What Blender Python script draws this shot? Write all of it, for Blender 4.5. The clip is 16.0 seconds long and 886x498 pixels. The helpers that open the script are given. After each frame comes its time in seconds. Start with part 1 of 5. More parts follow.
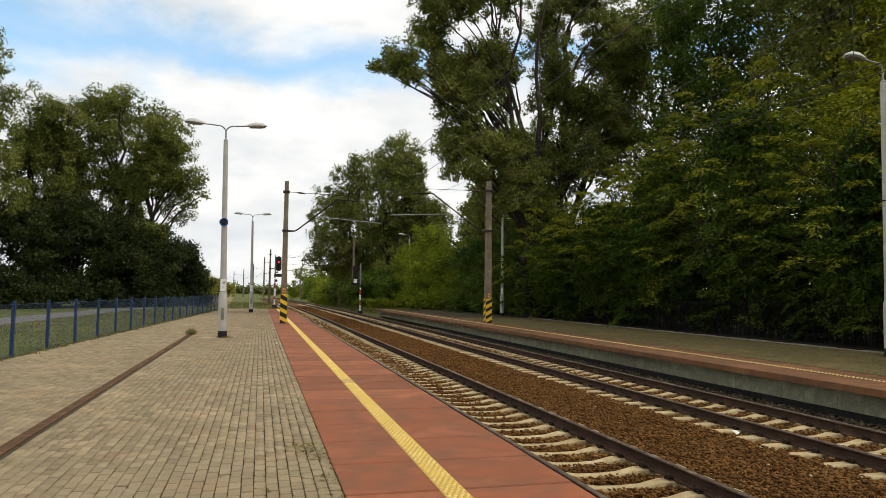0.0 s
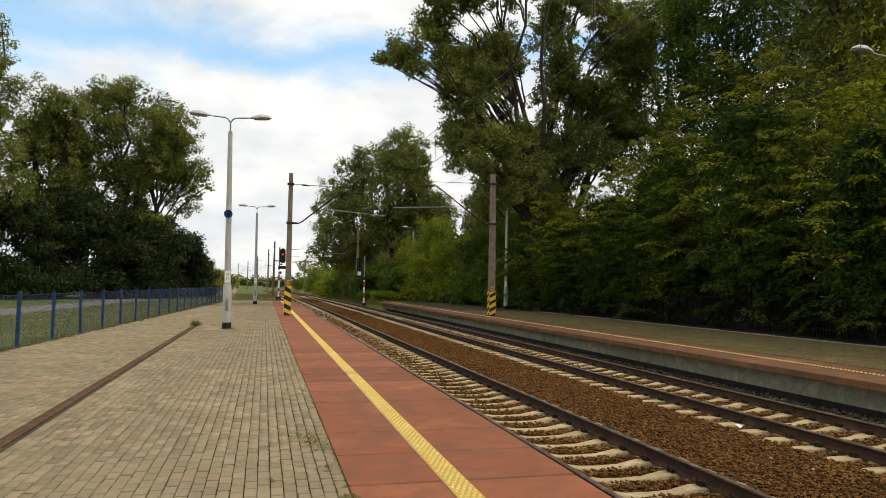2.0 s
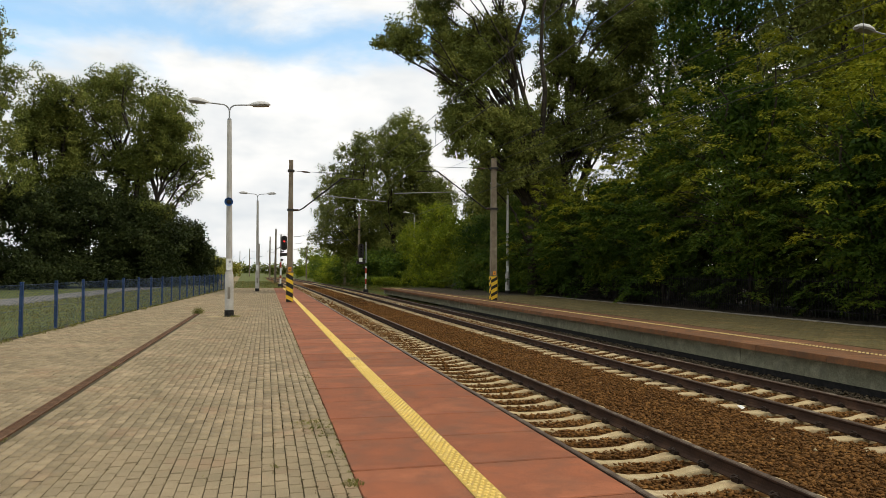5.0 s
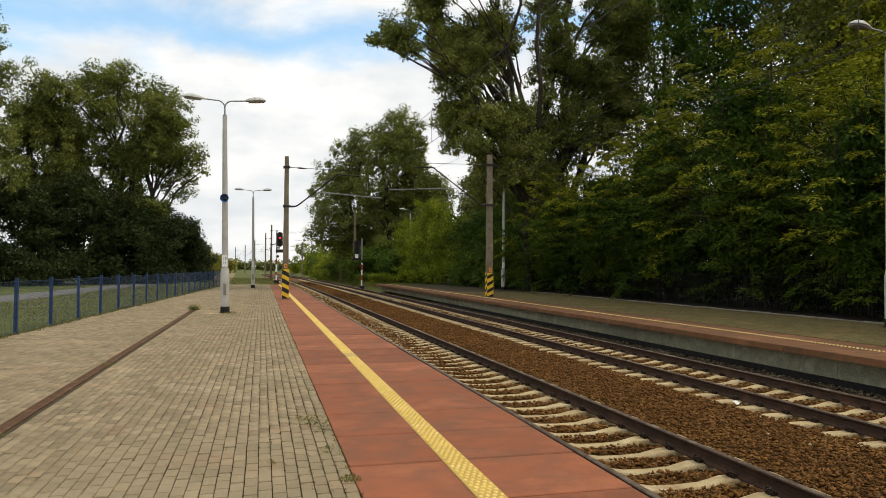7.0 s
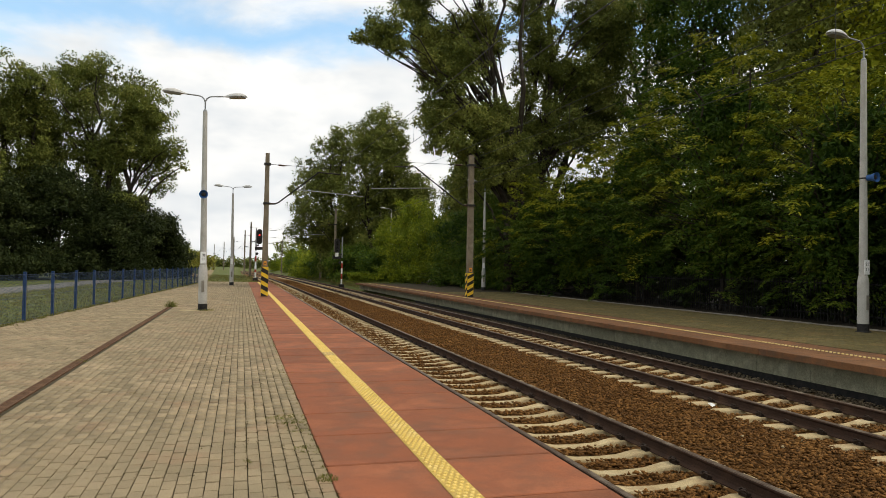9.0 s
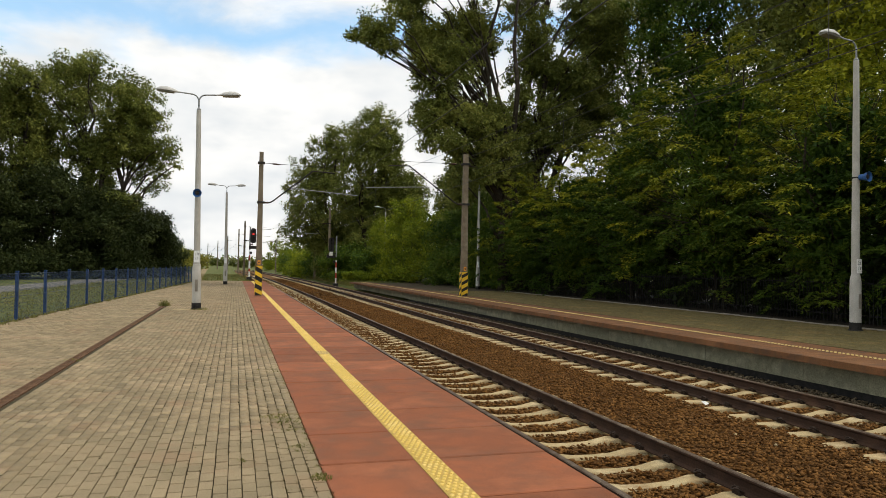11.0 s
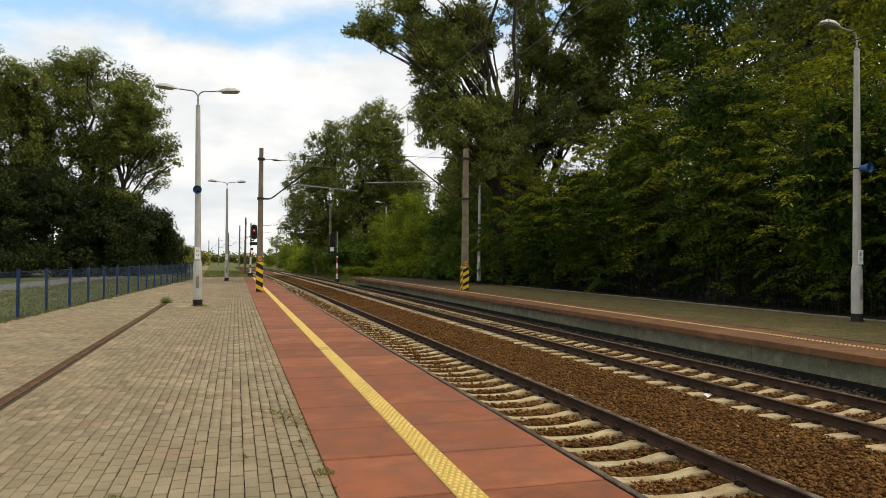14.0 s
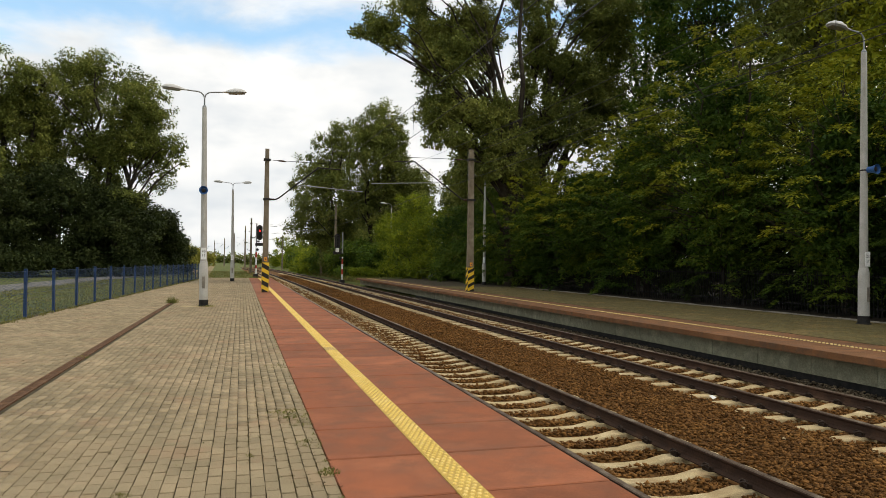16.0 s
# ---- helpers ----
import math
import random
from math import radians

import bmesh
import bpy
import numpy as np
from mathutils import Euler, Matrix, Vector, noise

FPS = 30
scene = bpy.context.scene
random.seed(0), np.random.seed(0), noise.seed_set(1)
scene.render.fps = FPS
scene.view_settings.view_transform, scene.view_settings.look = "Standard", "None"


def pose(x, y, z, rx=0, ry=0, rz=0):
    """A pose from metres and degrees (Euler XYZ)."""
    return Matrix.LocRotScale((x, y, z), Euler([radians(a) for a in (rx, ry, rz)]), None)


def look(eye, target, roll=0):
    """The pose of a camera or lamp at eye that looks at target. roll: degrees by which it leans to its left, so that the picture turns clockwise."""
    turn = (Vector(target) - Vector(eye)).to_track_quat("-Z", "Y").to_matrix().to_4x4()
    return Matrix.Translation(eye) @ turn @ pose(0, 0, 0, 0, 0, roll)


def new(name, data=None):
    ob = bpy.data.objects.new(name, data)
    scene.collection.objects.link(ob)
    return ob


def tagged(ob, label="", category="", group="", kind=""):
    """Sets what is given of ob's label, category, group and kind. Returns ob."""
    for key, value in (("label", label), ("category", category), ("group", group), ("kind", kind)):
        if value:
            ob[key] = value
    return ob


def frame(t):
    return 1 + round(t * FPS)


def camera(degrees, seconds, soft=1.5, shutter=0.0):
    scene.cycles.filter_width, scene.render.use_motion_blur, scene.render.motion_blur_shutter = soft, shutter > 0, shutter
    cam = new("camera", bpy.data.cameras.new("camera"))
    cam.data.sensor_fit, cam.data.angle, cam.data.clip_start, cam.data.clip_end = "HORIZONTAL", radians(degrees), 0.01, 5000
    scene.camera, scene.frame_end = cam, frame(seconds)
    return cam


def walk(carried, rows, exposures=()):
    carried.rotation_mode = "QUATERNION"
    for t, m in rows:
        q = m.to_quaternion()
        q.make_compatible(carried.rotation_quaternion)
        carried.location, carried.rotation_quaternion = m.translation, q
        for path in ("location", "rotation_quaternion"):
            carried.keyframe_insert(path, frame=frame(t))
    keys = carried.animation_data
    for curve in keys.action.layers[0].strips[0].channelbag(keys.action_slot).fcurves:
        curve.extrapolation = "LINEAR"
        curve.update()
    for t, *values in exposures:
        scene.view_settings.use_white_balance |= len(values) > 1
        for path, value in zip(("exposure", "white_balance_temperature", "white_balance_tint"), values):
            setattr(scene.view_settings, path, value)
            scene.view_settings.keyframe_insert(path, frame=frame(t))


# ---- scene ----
from collections import defaultdict

FOV = 64.885


def aim(x, y, z, yaw, pitch, roll):
    """A camera pose: heading right of the platform's line, up-tilt and lean, in degrees."""
    a, b, c = radians(yaw), radians(pitch), radians(roll)
    f = Vector((math.sin(a) * math.cos(b), math.cos(a) * math.cos(b), math.sin(b)))
    r = Vector((math.cos(a), -math.sin(a), 0))
    u = r.cross(f)
    r2, u2 = r * math.cos(c) + u * math.sin(c), u * math.cos(c) - r * math.sin(c)
    m = Matrix((r2, u2, -f)).transposed().to_4x4()
    m.translation = (x, y, z)
    return m


cam = camera(FOV, 16.0, soft=0.5)
walk(cam, [
    (0, aim(-0.003, -0.009, 1.610, 14.631, 3.647, 0.741)),
    (0.5, aim(-0.011, -0.017, 1.611, 14.486, 3.626, 0.780)),
    (1, aim(-0.006, -0.012, 1.608, 14.393, 3.286, 0.717)),
    (1.5, aim(-0.005, -0.015, 1.605, 14.368, 3.137, 0.944)),
    (2, aim(-0.004, -0.013, 1.602, 14.317, 3.060, 1.012)),
    (2.5, aim(-0.004, -0.015, 1.599, 14.203, 2.840, 0.782)),
    (3, aim(-0.005, -0.012, 1.600, 14.153, 2.395, 0.744)),
    (3.5, aim(-0.007, -0.010, 1.603, 14.135, 2.153, 0.654)),
    (4, aim(-0.003, -0.006, 1.603, 14.165, 2.065, 0.398)),
    (6.5, aim(0.006, 0.005, 1.595, 14.272, 1.561, 0.346)),
    (7, aim(-0.002, -0.001, 1.595, 14.556, 1.565, 0.325)),
    (7.5, aim(-0.001, 0.001, 1.588, 14.544, 1.448, 0.844)),
    (8, aim(0.003, 0.002, 1.597, 14.842, 1.384, 0.784)),
    (8.5, aim(-0.000, 0.004, 1.595, 15.399, 1.578, 1.051)),
    (9, aim(-0.001, 0.001, 1.599, 16.149, 1.561, 1.076)),
    (11.5, aim(-0.001, 0.005, 1.592, 16.643, 1.442, 1.063)),
    (12, aim(0.002, 0.017, 1.588, 16.649, 1.290, 1.043)),
    (12.5, aim(0.001, 0.008, 1.589, 16.502, 1.116, 0.928)),
    (13, aim(0.001, 0.006, 1.590, 16.590, 0.967, 0.844)),
    (13.5, aim(0.006, 0.006, 1.591, 16.627, 0.917, 0.738)),
    (14, aim(0.008, 0.011, 1.593, 16.546, 1.057, 0.584)),
    (14.5, aim(0.005, 0.007, 1.593, 16.380, 1.229, 0.693)),
    (15, aim(0.004, 0.002, 1.591, 16.328, 1.209, 0.654)),
    (15.5, aim(0.001, 0.007, 1.588, 16.307, 1.215, 0.630)),
    (16, aim(-0.001, 0.002, 1.587, 16.124, 1.145, 0.740)),
], exposures=((0, -0.58, 6750, 9), (16, -0.58, 6750, 9)))

# ---- world and light ----
SUN_EL, SUN_AZ = radians(50), radians(108)
world = bpy.data.worlds.new("world")
scene.world = world
world.use_nodes = True
wn, wl = world.node_tree.nodes, world.node_tree.links
wn.clear()


def wnode(kind, **sets):
    n = wn.new(kind)
    for k, v in sets.items():
        n.inputs[k].default_value = v
    return n


w_out, w_bg = wn.new("ShaderNodeOutputWorld"), wn.new("ShaderNodeBackground")
w_sky = wn.new("ShaderNodeTexSky")
w_sky.sky_type, w_sky.sun_disc = "NISHITA", False
w_sky.sun_elevation, w_sky.sun_rotation = SUN_EL, SUN_AZ
w_sky.air_density, w_sky.dust_density, w_sky.ozone_density = 1.0, 0.5, 0.7
w_co = wn.new("ShaderNodeTexCoord")
w_map = wn.new("ShaderNodeMapping")
w_map.inputs["Scale"].default_value = (1.0, 1.0, 2.6)
w_map.inputs["Location"].default_value = (0.35, 0.1, 0.2)
w_noise = wnode("ShaderNodeTexNoise", Scale=2.3, Detail=9.0, Roughness=0.55, Distortion=0.25)
w_sep = wn.new("ShaderNodeSeparateXYZ")
w_wave = wn.new("ShaderNodeMath")
w_wave.operation = "MULTIPLY_ADD"
w_wave.inputs[1].default_value = 0.34
w_gap = wn.new("ShaderNodeMath")
w_gap.operation = "SUBTRACT"
w_gap.inputs[1].default_value = 0.492
w_abs = wn.new("ShaderNodeMath")
w_abs.operation = "ABSOLUTE"
w_cover = wn.new("ShaderNodeMapRange")
w_cover.interpolation_type = "SMOOTHSTEP"
w_cover.inputs["From Min"].default_value, w_cover.inputs["From Max"].default_value = 0.0, 0.065
w_cover.inputs["To Min"].default_value = 0.2
w_shade = wnode("ShaderNodeTexNoise", Scale=5.5, Detail=7.0, Roughness=0.6)
w_tone = wn.new("ShaderNodeValToRGB")
w_tone.color_ramp.elements[0].position, w_tone.color_ramp.elements[1].position = 0.30, 0.62
w_tone.color_ramp.elements[0].color = (0.67, 0.725, 0.785, 1)
w_tone.color_ramp.elements[1].color = (1.0, 1.0, 1.0, 1)
w_blue = wn.new("ShaderNodeMix")
w_blue.data_type = "RGBA"
w_dim = wn.new("ShaderNodeVectorMath")
w_dim.operation = "MULTIPLY"
w_dim.inputs[1].default_value = (0.27, 0.36, 0.37)
w_lit = wn.new("ShaderNodeVectorMath")
w_lit.operation = "SCALE"
w_lit.inputs["Scale"].default_value = 1.62
wl.new(w_co.outputs["Generated"], w_map.inputs["Vector"])
wl.new(w_map.outputs["Vector"], w_noise.inputs["Vector"])
wl.new(w_map.outputs["Vector"], w_shade.inputs["Vector"])
wl.new(w_co.outputs["Generated"], w_sep.inputs["Vector"])
wl.new(w_noise.outputs["Fac"], w_wave.inputs[0])
wl.new(w_sep.outputs["Z"], w_wave.inputs[2])
wl.new(w_wave.outputs["Value"], w_gap.inputs[0])
wl.new(w_gap.outputs["Value"], w_abs.inputs[0])
wl.new(w_abs.outputs["Value"], w_cover.inputs["Value"])
wl.new(w_shade.outputs["Fac"], w_tone.inputs["Fac"])
wl.new(w_sky.outputs["Color"], w_dim.inputs[0])
wl.new(w_tone.outputs["Color"], w_lit.inputs[0])
wl.new(w_cover.outputs["Result"], w_blue.inputs["Factor"])
wl.new(w_dim.outputs["Vector"], w_blue.inputs["A"])
wl.new(w_lit.outputs["Vector"], w_blue.inputs["B"])
wl.new(w_blue.outputs["Result"], w_bg.inputs["Color"])
wl.new(w_bg.outputs["Background"], w_out.inputs["Surface"])

sun = new("sun", bpy.data.lights.new("sun", "SUN"))
sun.data.energy, sun.data.angle, sun.data.color = 2.4, radians(12), (1.0, 0.93, 0.82)
sun.matrix_world = look((math.sin(SUN_AZ) * math.cos(SUN_EL) * 50, math.cos(SUN_AZ) * math.cos(SUN_EL) * 50,
                         math.sin(SUN_EL) * 50), (0, 0, 0))


# ---- materials ----
def material(name, base, vary=(), rough=0.8, metal=0.0, scale=4.0, fine=60.0, bump=0.2, bump_scale=0.0,
             random_tint=0.0, island=0.0, stain=None, stain_scale=1.2, stain_at=(0.52, 0.72), spec=0.18):
    """A surface with two scales of colour variation, optional stains, per-object or per-island tint and relief."""
    m = bpy.data.materials.new(name)
    m.use_nodes = True
    n, l = m.node_tree.nodes, m.node_tree.links
    b = n["Principled BSDF"]
    b.inputs["Roughness"].default_value, b.inputs["Metallic"].default_value = rough, metal
    b.inputs["Specular IOR Level"].default_value = spec
    co = n.new("ShaderNodeTexCoord")
    geo = n.new("ShaderNodeNewGeometry")
    pos = geo.outputs["Position"]
    big = n.new("ShaderNodeTexNoise")
    big.inputs["Scale"].default_value, big.inputs["Detail"].default_value = scale, 5
    small = n.new("ShaderNodeTexNoise")
    small.inputs["Scale"].default_value, small.inputs["Detail"].default_value = fine, 4
    l.new(pos, big.inputs["Vector"])
    l.new(pos, small.inputs["Vector"])
    ramp = n.new("ShaderNodeValToRGB")
    e = ramp.color_ramp.elements
    cols = [base, *vary] if vary else [base, tuple(c * 0.75 for c in base)]
    e[0].position, e[1].position = 0.33, 0.68
    e[0].color, e[1].color = (*cols[0], 1), (*cols[-1], 1)
    for i, c in enumerate(cols[1:-1], 1):
        k = e.new(0.33 + 0.35 * i / (len(cols) - 1))
        k.color = (*c, 1)
    l.new(big.outputs["Fac"], ramp.inputs["Fac"])
    grain = n.new("ShaderNodeMapRange")
    grain.inputs["From Min"].default_value, grain.inputs["From Max"].default_value = 0.3, 0.7
    grain.inputs["To Min"].default_value, grain.inputs["To Max"].default_value = 0.72, 1.22
    l.new(small.outputs["Fac"], grain.inputs["Value"])
    mul = n.new("ShaderNodeVectorMath")
    mul.operation = "SCALE"
    l.new(ramp.outputs["Color"], mul.inputs[0])
    l.new(grain.outputs["Result"], mul.inputs["Scale"])
    col = mul.outputs["Vector"]
    for amount, source in ((random_tint, "object"), (island, "island")):
        if amount:
            if source == "object":
                rnd = n.new("ShaderNodeObjectInfo").outputs["Random"]
            else:
                rnd = geo.outputs["Random Per Island"]
            mr = n.new("ShaderNodeMapRange")
            mr.inputs["To Min"].default_value, mr.inputs["To Max"].default_value = 1 - amount, 1 + amount
            l.new(rnd, mr.inputs["Value"])
            s = n.new("ShaderNodeVectorMath")
            s.operation = "SCALE"
            l.new(col, s.inputs[0])
            l.new(mr.outputs["Result"], s.inputs["Scale"])
            col = s.outputs["Vector"]
    if stain:
        st = n.new("ShaderNodeTexNoise")
        st.inputs["Scale"].default_value, st.inputs["Detail"].default_value = stain_scale, 8
        st.inputs["Roughness"].default_value = 0.65
        l.new(pos, st.inputs["Vector"])
        r2 = n.new("ShaderNodeMapRange")
        r2.inputs["From Min"].default_value, r2.inputs["From Max"].default_value = stain_at
        r2.inputs["To Max"].default_value = 0.85
        l.new(st.outputs["Fac"], r2.inputs["Value"])
        mx = n.new("ShaderNodeMix")
        mx.data_type = "RGBA"
        mx.inputs["B"].default_value = (*stain, 1)
        l.new(r2.outputs["Result"], mx.inputs["Factor"])
        l.new(col, mx.inputs["A"])
        col = mx.outputs["Result"]
    l.new(col, b.inputs["Base Color"])
    if bump:
        bp = n.new("ShaderNodeBump")
        bp.inputs["Strength"].default_value, bp.inputs["Distance"].default_value = bump, 0.01
        if bump_scale:
            bt = n.new("ShaderNodeTexNoise")
            bt.inputs["Scale"].default_value, bt.inputs["Detail"].default_value = bump_scale, 6
            l.new(pos, bt.inputs["Vector"])
            l.new(bt.outputs["Fac"], bp.inputs["Height"])
        else:
            l.new(small.outputs["Fac"], bp.inputs["Height"])
        l.new(bp.outputs["Normal"], b.inputs["Normal"])
    return m


def leaf_material(name, dark, light, tips, glow=0.35, patch=0.45):
    """Foliage: diffuse and light coming through, varied leaf by leaf and in large patches."""
    m = bpy.data.materials.new(name)
    m.use_nodes = True
    n, l = m.node_tree.nodes, m.node_tree.links
    n.remove(n["Principled BSDF"])
    geo = n.new("ShaderNodeNewGeometry")
    ramp = n.new("ShaderNodeValToRGB")
    e = ramp.color_ramp.elements
    e[0].position, e[1].position = 0.05, 1.0
    e[0].color, e[1].color = (*dark, 1), (*tips, 1)
    k = e.new(0.6)
    k.color = (*light, 1)
    nz = n.new("ShaderNodeTexNoise")
    nz.inputs["Scale"].default_value, nz.inputs["Detail"].default_value = patch, 3
    l.new(geo.outputs["Position"], nz.inputs["Vector"])
    add = n.new("ShaderNodeMath")
    add.operation = "MULTIPLY_ADD"
    add.inputs[1].default_value = 0.62
    l.new(geo.outputs["Random Per Island"], add.inputs[0])
    sh = n.new("ShaderNodeMapRange")
    sh.inputs["From Min"].default_value, sh.inputs["From Max"].default_value = 0.3, 0.75
    sh.inputs["To Min"].default_value, sh.inputs["To Max"].default_value = -0.12, 0.62
    l.new(nz.outputs["Fac"], sh.inputs["Value"])
    l.new(sh.outputs["Result"], add.inputs[2])
    l.new(add.outputs["Value"], ramp.inputs["Fac"])
    p = n.new("ShaderNodeBsdfPrincipled")
    p.inputs["Roughness"].default_value = 0.55
    p.inputs["Specular IOR Level"].default_value = 0.09
    t = n.new("ShaderNodeBsdfTranslucent")
    mix = n.new("ShaderNodeMixShader")
    mix.inputs["Fac"].default_value = glow
    l.new(ramp.outputs["Color"], p.inputs["Base Color"])
    l.new(ramp.outputs["Color"], t.inputs["Color"])
    l.new(p.outputs["BSDF"], mix.inputs[1])
    l.new(t.outputs["BSDF"], mix.inputs[2])
    l.new(mix.outputs["Shader"], n["Material Output"].inputs["Surface"])
    return m


def plain(name, base, rough=0.5, metal=0.0, emit=0.0):
    m = bpy.data.materials.new(name)
    m.use_nodes = True
    b = m.node_tree.nodes["Principled BSDF"]
    b.inputs["Base Color"].default_value = (*base, 1)
    b.inputs["Roughness"].default_value, b.inputs["Metallic"].default_value = rough, metal
    if emit:
        b.inputs["Emission Color"].default_value, b.inputs["Emission Strength"].default_value = (*base, 1), emit
    return m


PAVER = material("grey_beige_paver", (0.308, 0.236, 0.141), ((0.252, 0.20, 0.12), (0.342, 0.262, 0.16)), rough=0.9, scale=0.7,
                 fine=150, bump=0.5, island=0.2, random_tint=0.1, stain=(0.33, 0.20, 0.12), stain_scale=1.1, stain_at=(0.54, 0.8))
PAVER_MOSS = material("mossy_paver", (0.165, 0.12, 0.048), ((0.125, 0.10, 0.038), (0.215, 0.155, 0.068)), rough=0.95, scale=0.9,
                      fine=60, bump=0.35, island=0.18, stain=(0.085, 0.08, 0.035), stain_scale=0.9, stain_at=(0.45, 0.7))
RED_FAR = material("dusty_red_concrete", (0.205, 0.092, 0.040), ((0.15, 0.072, 0.032), (0.24, 0.112, 0.050)), rough=0.85, scale=1.6, fine=90,
                   bump=0.25, random_tint=0.12, stain=(0.09, 0.055, 0.036), stain_scale=3.2, stain_at=(0.47, 0.68))
JOINT = material("sandy_joint_soil", (0.045, 0.034, 0.02), ((0.075, 0.058, 0.034), (0.04, 0.038, 0.016)), rough=1.0, scale=3, fine=90, bump=0.5)
RED = material("faded_red_concrete", (0.308, 0.100, 0.045), ((0.245, 0.087, 0.043), (0.348, 0.121, 0.057)), rough=0.8, scale=1.6, fine=130,
               bump=0.25, random_tint=0.2, stain=(0.165, 0.082, 0.05), stain_scale=1.9, stain_at=(0.47, 0.72))
STUD = material("pale_yellow_studs", (0.80, 0.58, 0.17), ((0.72, 0.52, 0.14), (0.84, 0.64, 0.24)), rough=0.6, scale=4, fine=140, bump=0.1)
YELLOW = material("worn_yellow_paint", (0.55, 0.37, 0.08), ((0.48, 0.33, 0.085), (0.60, 0.42, 0.105)), rough=0.65, scale=3, fine=140,
                  bump=0.15, stain=(0.42, 0.30, 0.12), stain_scale=9, stain_at=(0.52, 0.8))
WORN = material("worn_bare_strip", (0.33, 0.22, 0.13), ((0.45, 0.32, 0.12), (0.26, 0.17, 0.11)), rough=0.85, scale=12, fine=150)
CONCRETE = material("weathered_concrete", (0.25, 0.225, 0.18), ((0.20, 0.18, 0.145), (0.30, 0.27, 0.22)), rough=0.9, scale=1.3, fine=70,
                    bump=0.3, random_tint=0.08, stain=(0.17, 0.15, 0.125), stain_scale=1.9, stain_at=(0.5, 0.8))
WALL_FAR = material("greenish_grey_wall_concrete", (0.29, 0.28, 0.19), ((0.22, 0.215, 0.145), (0.35, 0.34, 0.235)), rough=0.9, scale=2.2, fine=40,
                    bump=0.3, random_tint=0.12, stain=(0.17, 0.165, 0.12), stain_scale=2.6, stain_at=(0.5, 0.72))
STUD_FAR = material("dusty_cream_studs", (0.64, 0.48, 0.18), ((0.52, 0.39, 0.15), (0.70, 0.54, 0.23)), rough=0.7, scale=4, fine=140, bump=0.1)
SLEEPER = material("pale_concrete_sleeper", (0.50, 0.395, 0.22), ((0.42, 0.32, 0.17), (0.55, 0.445, 0.265)), rough=0.9, scale=2.5, fine=80,
                   bump=0.4, random_tint=0.12, stain=(0.22, 0.13, 0.065), stain_scale=3.5, stain_at=(0.5, 0.76))
STONE = material("rusty_brown_ballast", (0.178, 0.083, 0.021), ((0.138, 0.062, 0.016), (0.218, 0.105, 0.029)), rough=0.95, scale=0.8, fine=45,
                 bump=0.5, island=0.38)
STONE_GREY = material("grey_ballast", (0.155, 0.12, 0.075), ((0.115, 0.088, 0.056), (0.21, 0.17, 0.11)), rough=0.95, scale=1.0, fine=45,
                      bump=0.5, island=0.55)
BED = material("ballast_bed_soil", (0.15, 0.071, 0.019), ((0.105, 0.05, 0.014), (0.18, 0.088, 0.024)), rough=1.0, scale=9, fine=26, bump=1.0)
RAIL_SIDE = material("rusty_dark_rail_steel", (0.062, 0.034, 0.021), ((0.045, 0.025, 0.016), (0.085, 0.046, 0.027)), rough=0.85, metal=0.0,
                     scale=2.0, fine=60, bump=0.15)
RAIL_TOP = material("polished_rail_steel", (0.17, 0.125, 0.09), ((0.11, 0.075, 0.052), (0.24, 0.19, 0.14)), rough=0.5, metal=0.45, scale=3, fine=40, bump=0.03)
CLIP = material("dark_rail_fastener", (0.05, 0.034, 0.025), rough=0.7, metal=0.4, bump=0.1)
GRASS_GROUND = material("mown_grass_ground", (0.11, 0.122, 0.03), ((0.08, 0.10, 0.022), (0.165, 0.155, 0.05)), rough=1.0, scale=0.35, fine=16,
                        bump=0.8, stain=(0.2, 0.165, 0.10), stain_scale=0.25, stain_at=(0.6, 0.75))
GRASS = leaf_material("grass_blades", (0.09, 0.10, 0.025), (0.19, 0.18, 0.05), (0.32, 0.27, 0.11), 0.25, 1.5)
MOSS = leaf_material("joint_moss", (0.035, 0.028, 0.010), (0.075, 0.058, 0.02), (0.13, 0.11, 0.035), 0.1, 1.5)
ROAD = material("pale_asphalt_path", (0.19, 0.18, 0.165), ((0.15, 0.145, 0.135), (0.23, 0.215, 0.19)), rough=0.95, scale=0.8, fine=40, bump=0.3)
# Leaf litter taken near black so its colour carries the tree shade.
SHADE_LITTER = material("shade_darkened_litter", (0.022, 0.016, 0.009), ((0.035, 0.026, 0.014), (0.014, 0.012, 0.007)), rough=1.0, scale=2.5, fine=25, bump=0.8)
SAND = material("sandy_earth", (0.30, 0.22, 0.12), ((0.22, 0.17, 0.085), (0.34, 0.26, 0.15)), rough=1.0, scale=0.8, fine=20, bump=0.6)
POLE = material("spun_concrete_pole", (0.47, 0.455, 0.41), ((0.41, 0.395, 0.35), (0.52, 0.50, 0.455)), rough=0.85, scale=1.5, fine=220, bump=0.1,
                stain=(0.30, 0.275, 0.23), stain_scale=2.2, stain_at=(0.55, 0.85))
MAST = material("brown_weathered_mast", (0.23, 0.19, 0.13), ((0.18, 0.145, 0.10), (0.28, 0.235, 0.165)), rough=0.85, scale=2.0, fine=60, bump=0.3,
                stain=(0.10, 0.07, 0.05), stain_scale=2.5, stain_at=(0.52, 0.8))
GALV = material("dull_galvanised_steel", (0.33, 0.335, 0.33), ((0.27, 0.275, 0.27), (0.38, 0.385, 0.38)), rough=0.5, metal=0.5, scale=4, fine=60, bump=0.05)
HEAD = material("grey_lamp_housing", (0.58, 0.57, 0.54), ((0.52, 0.51, 0.48),), rough=0.55, scale=5, fine=60, bump=0.05)
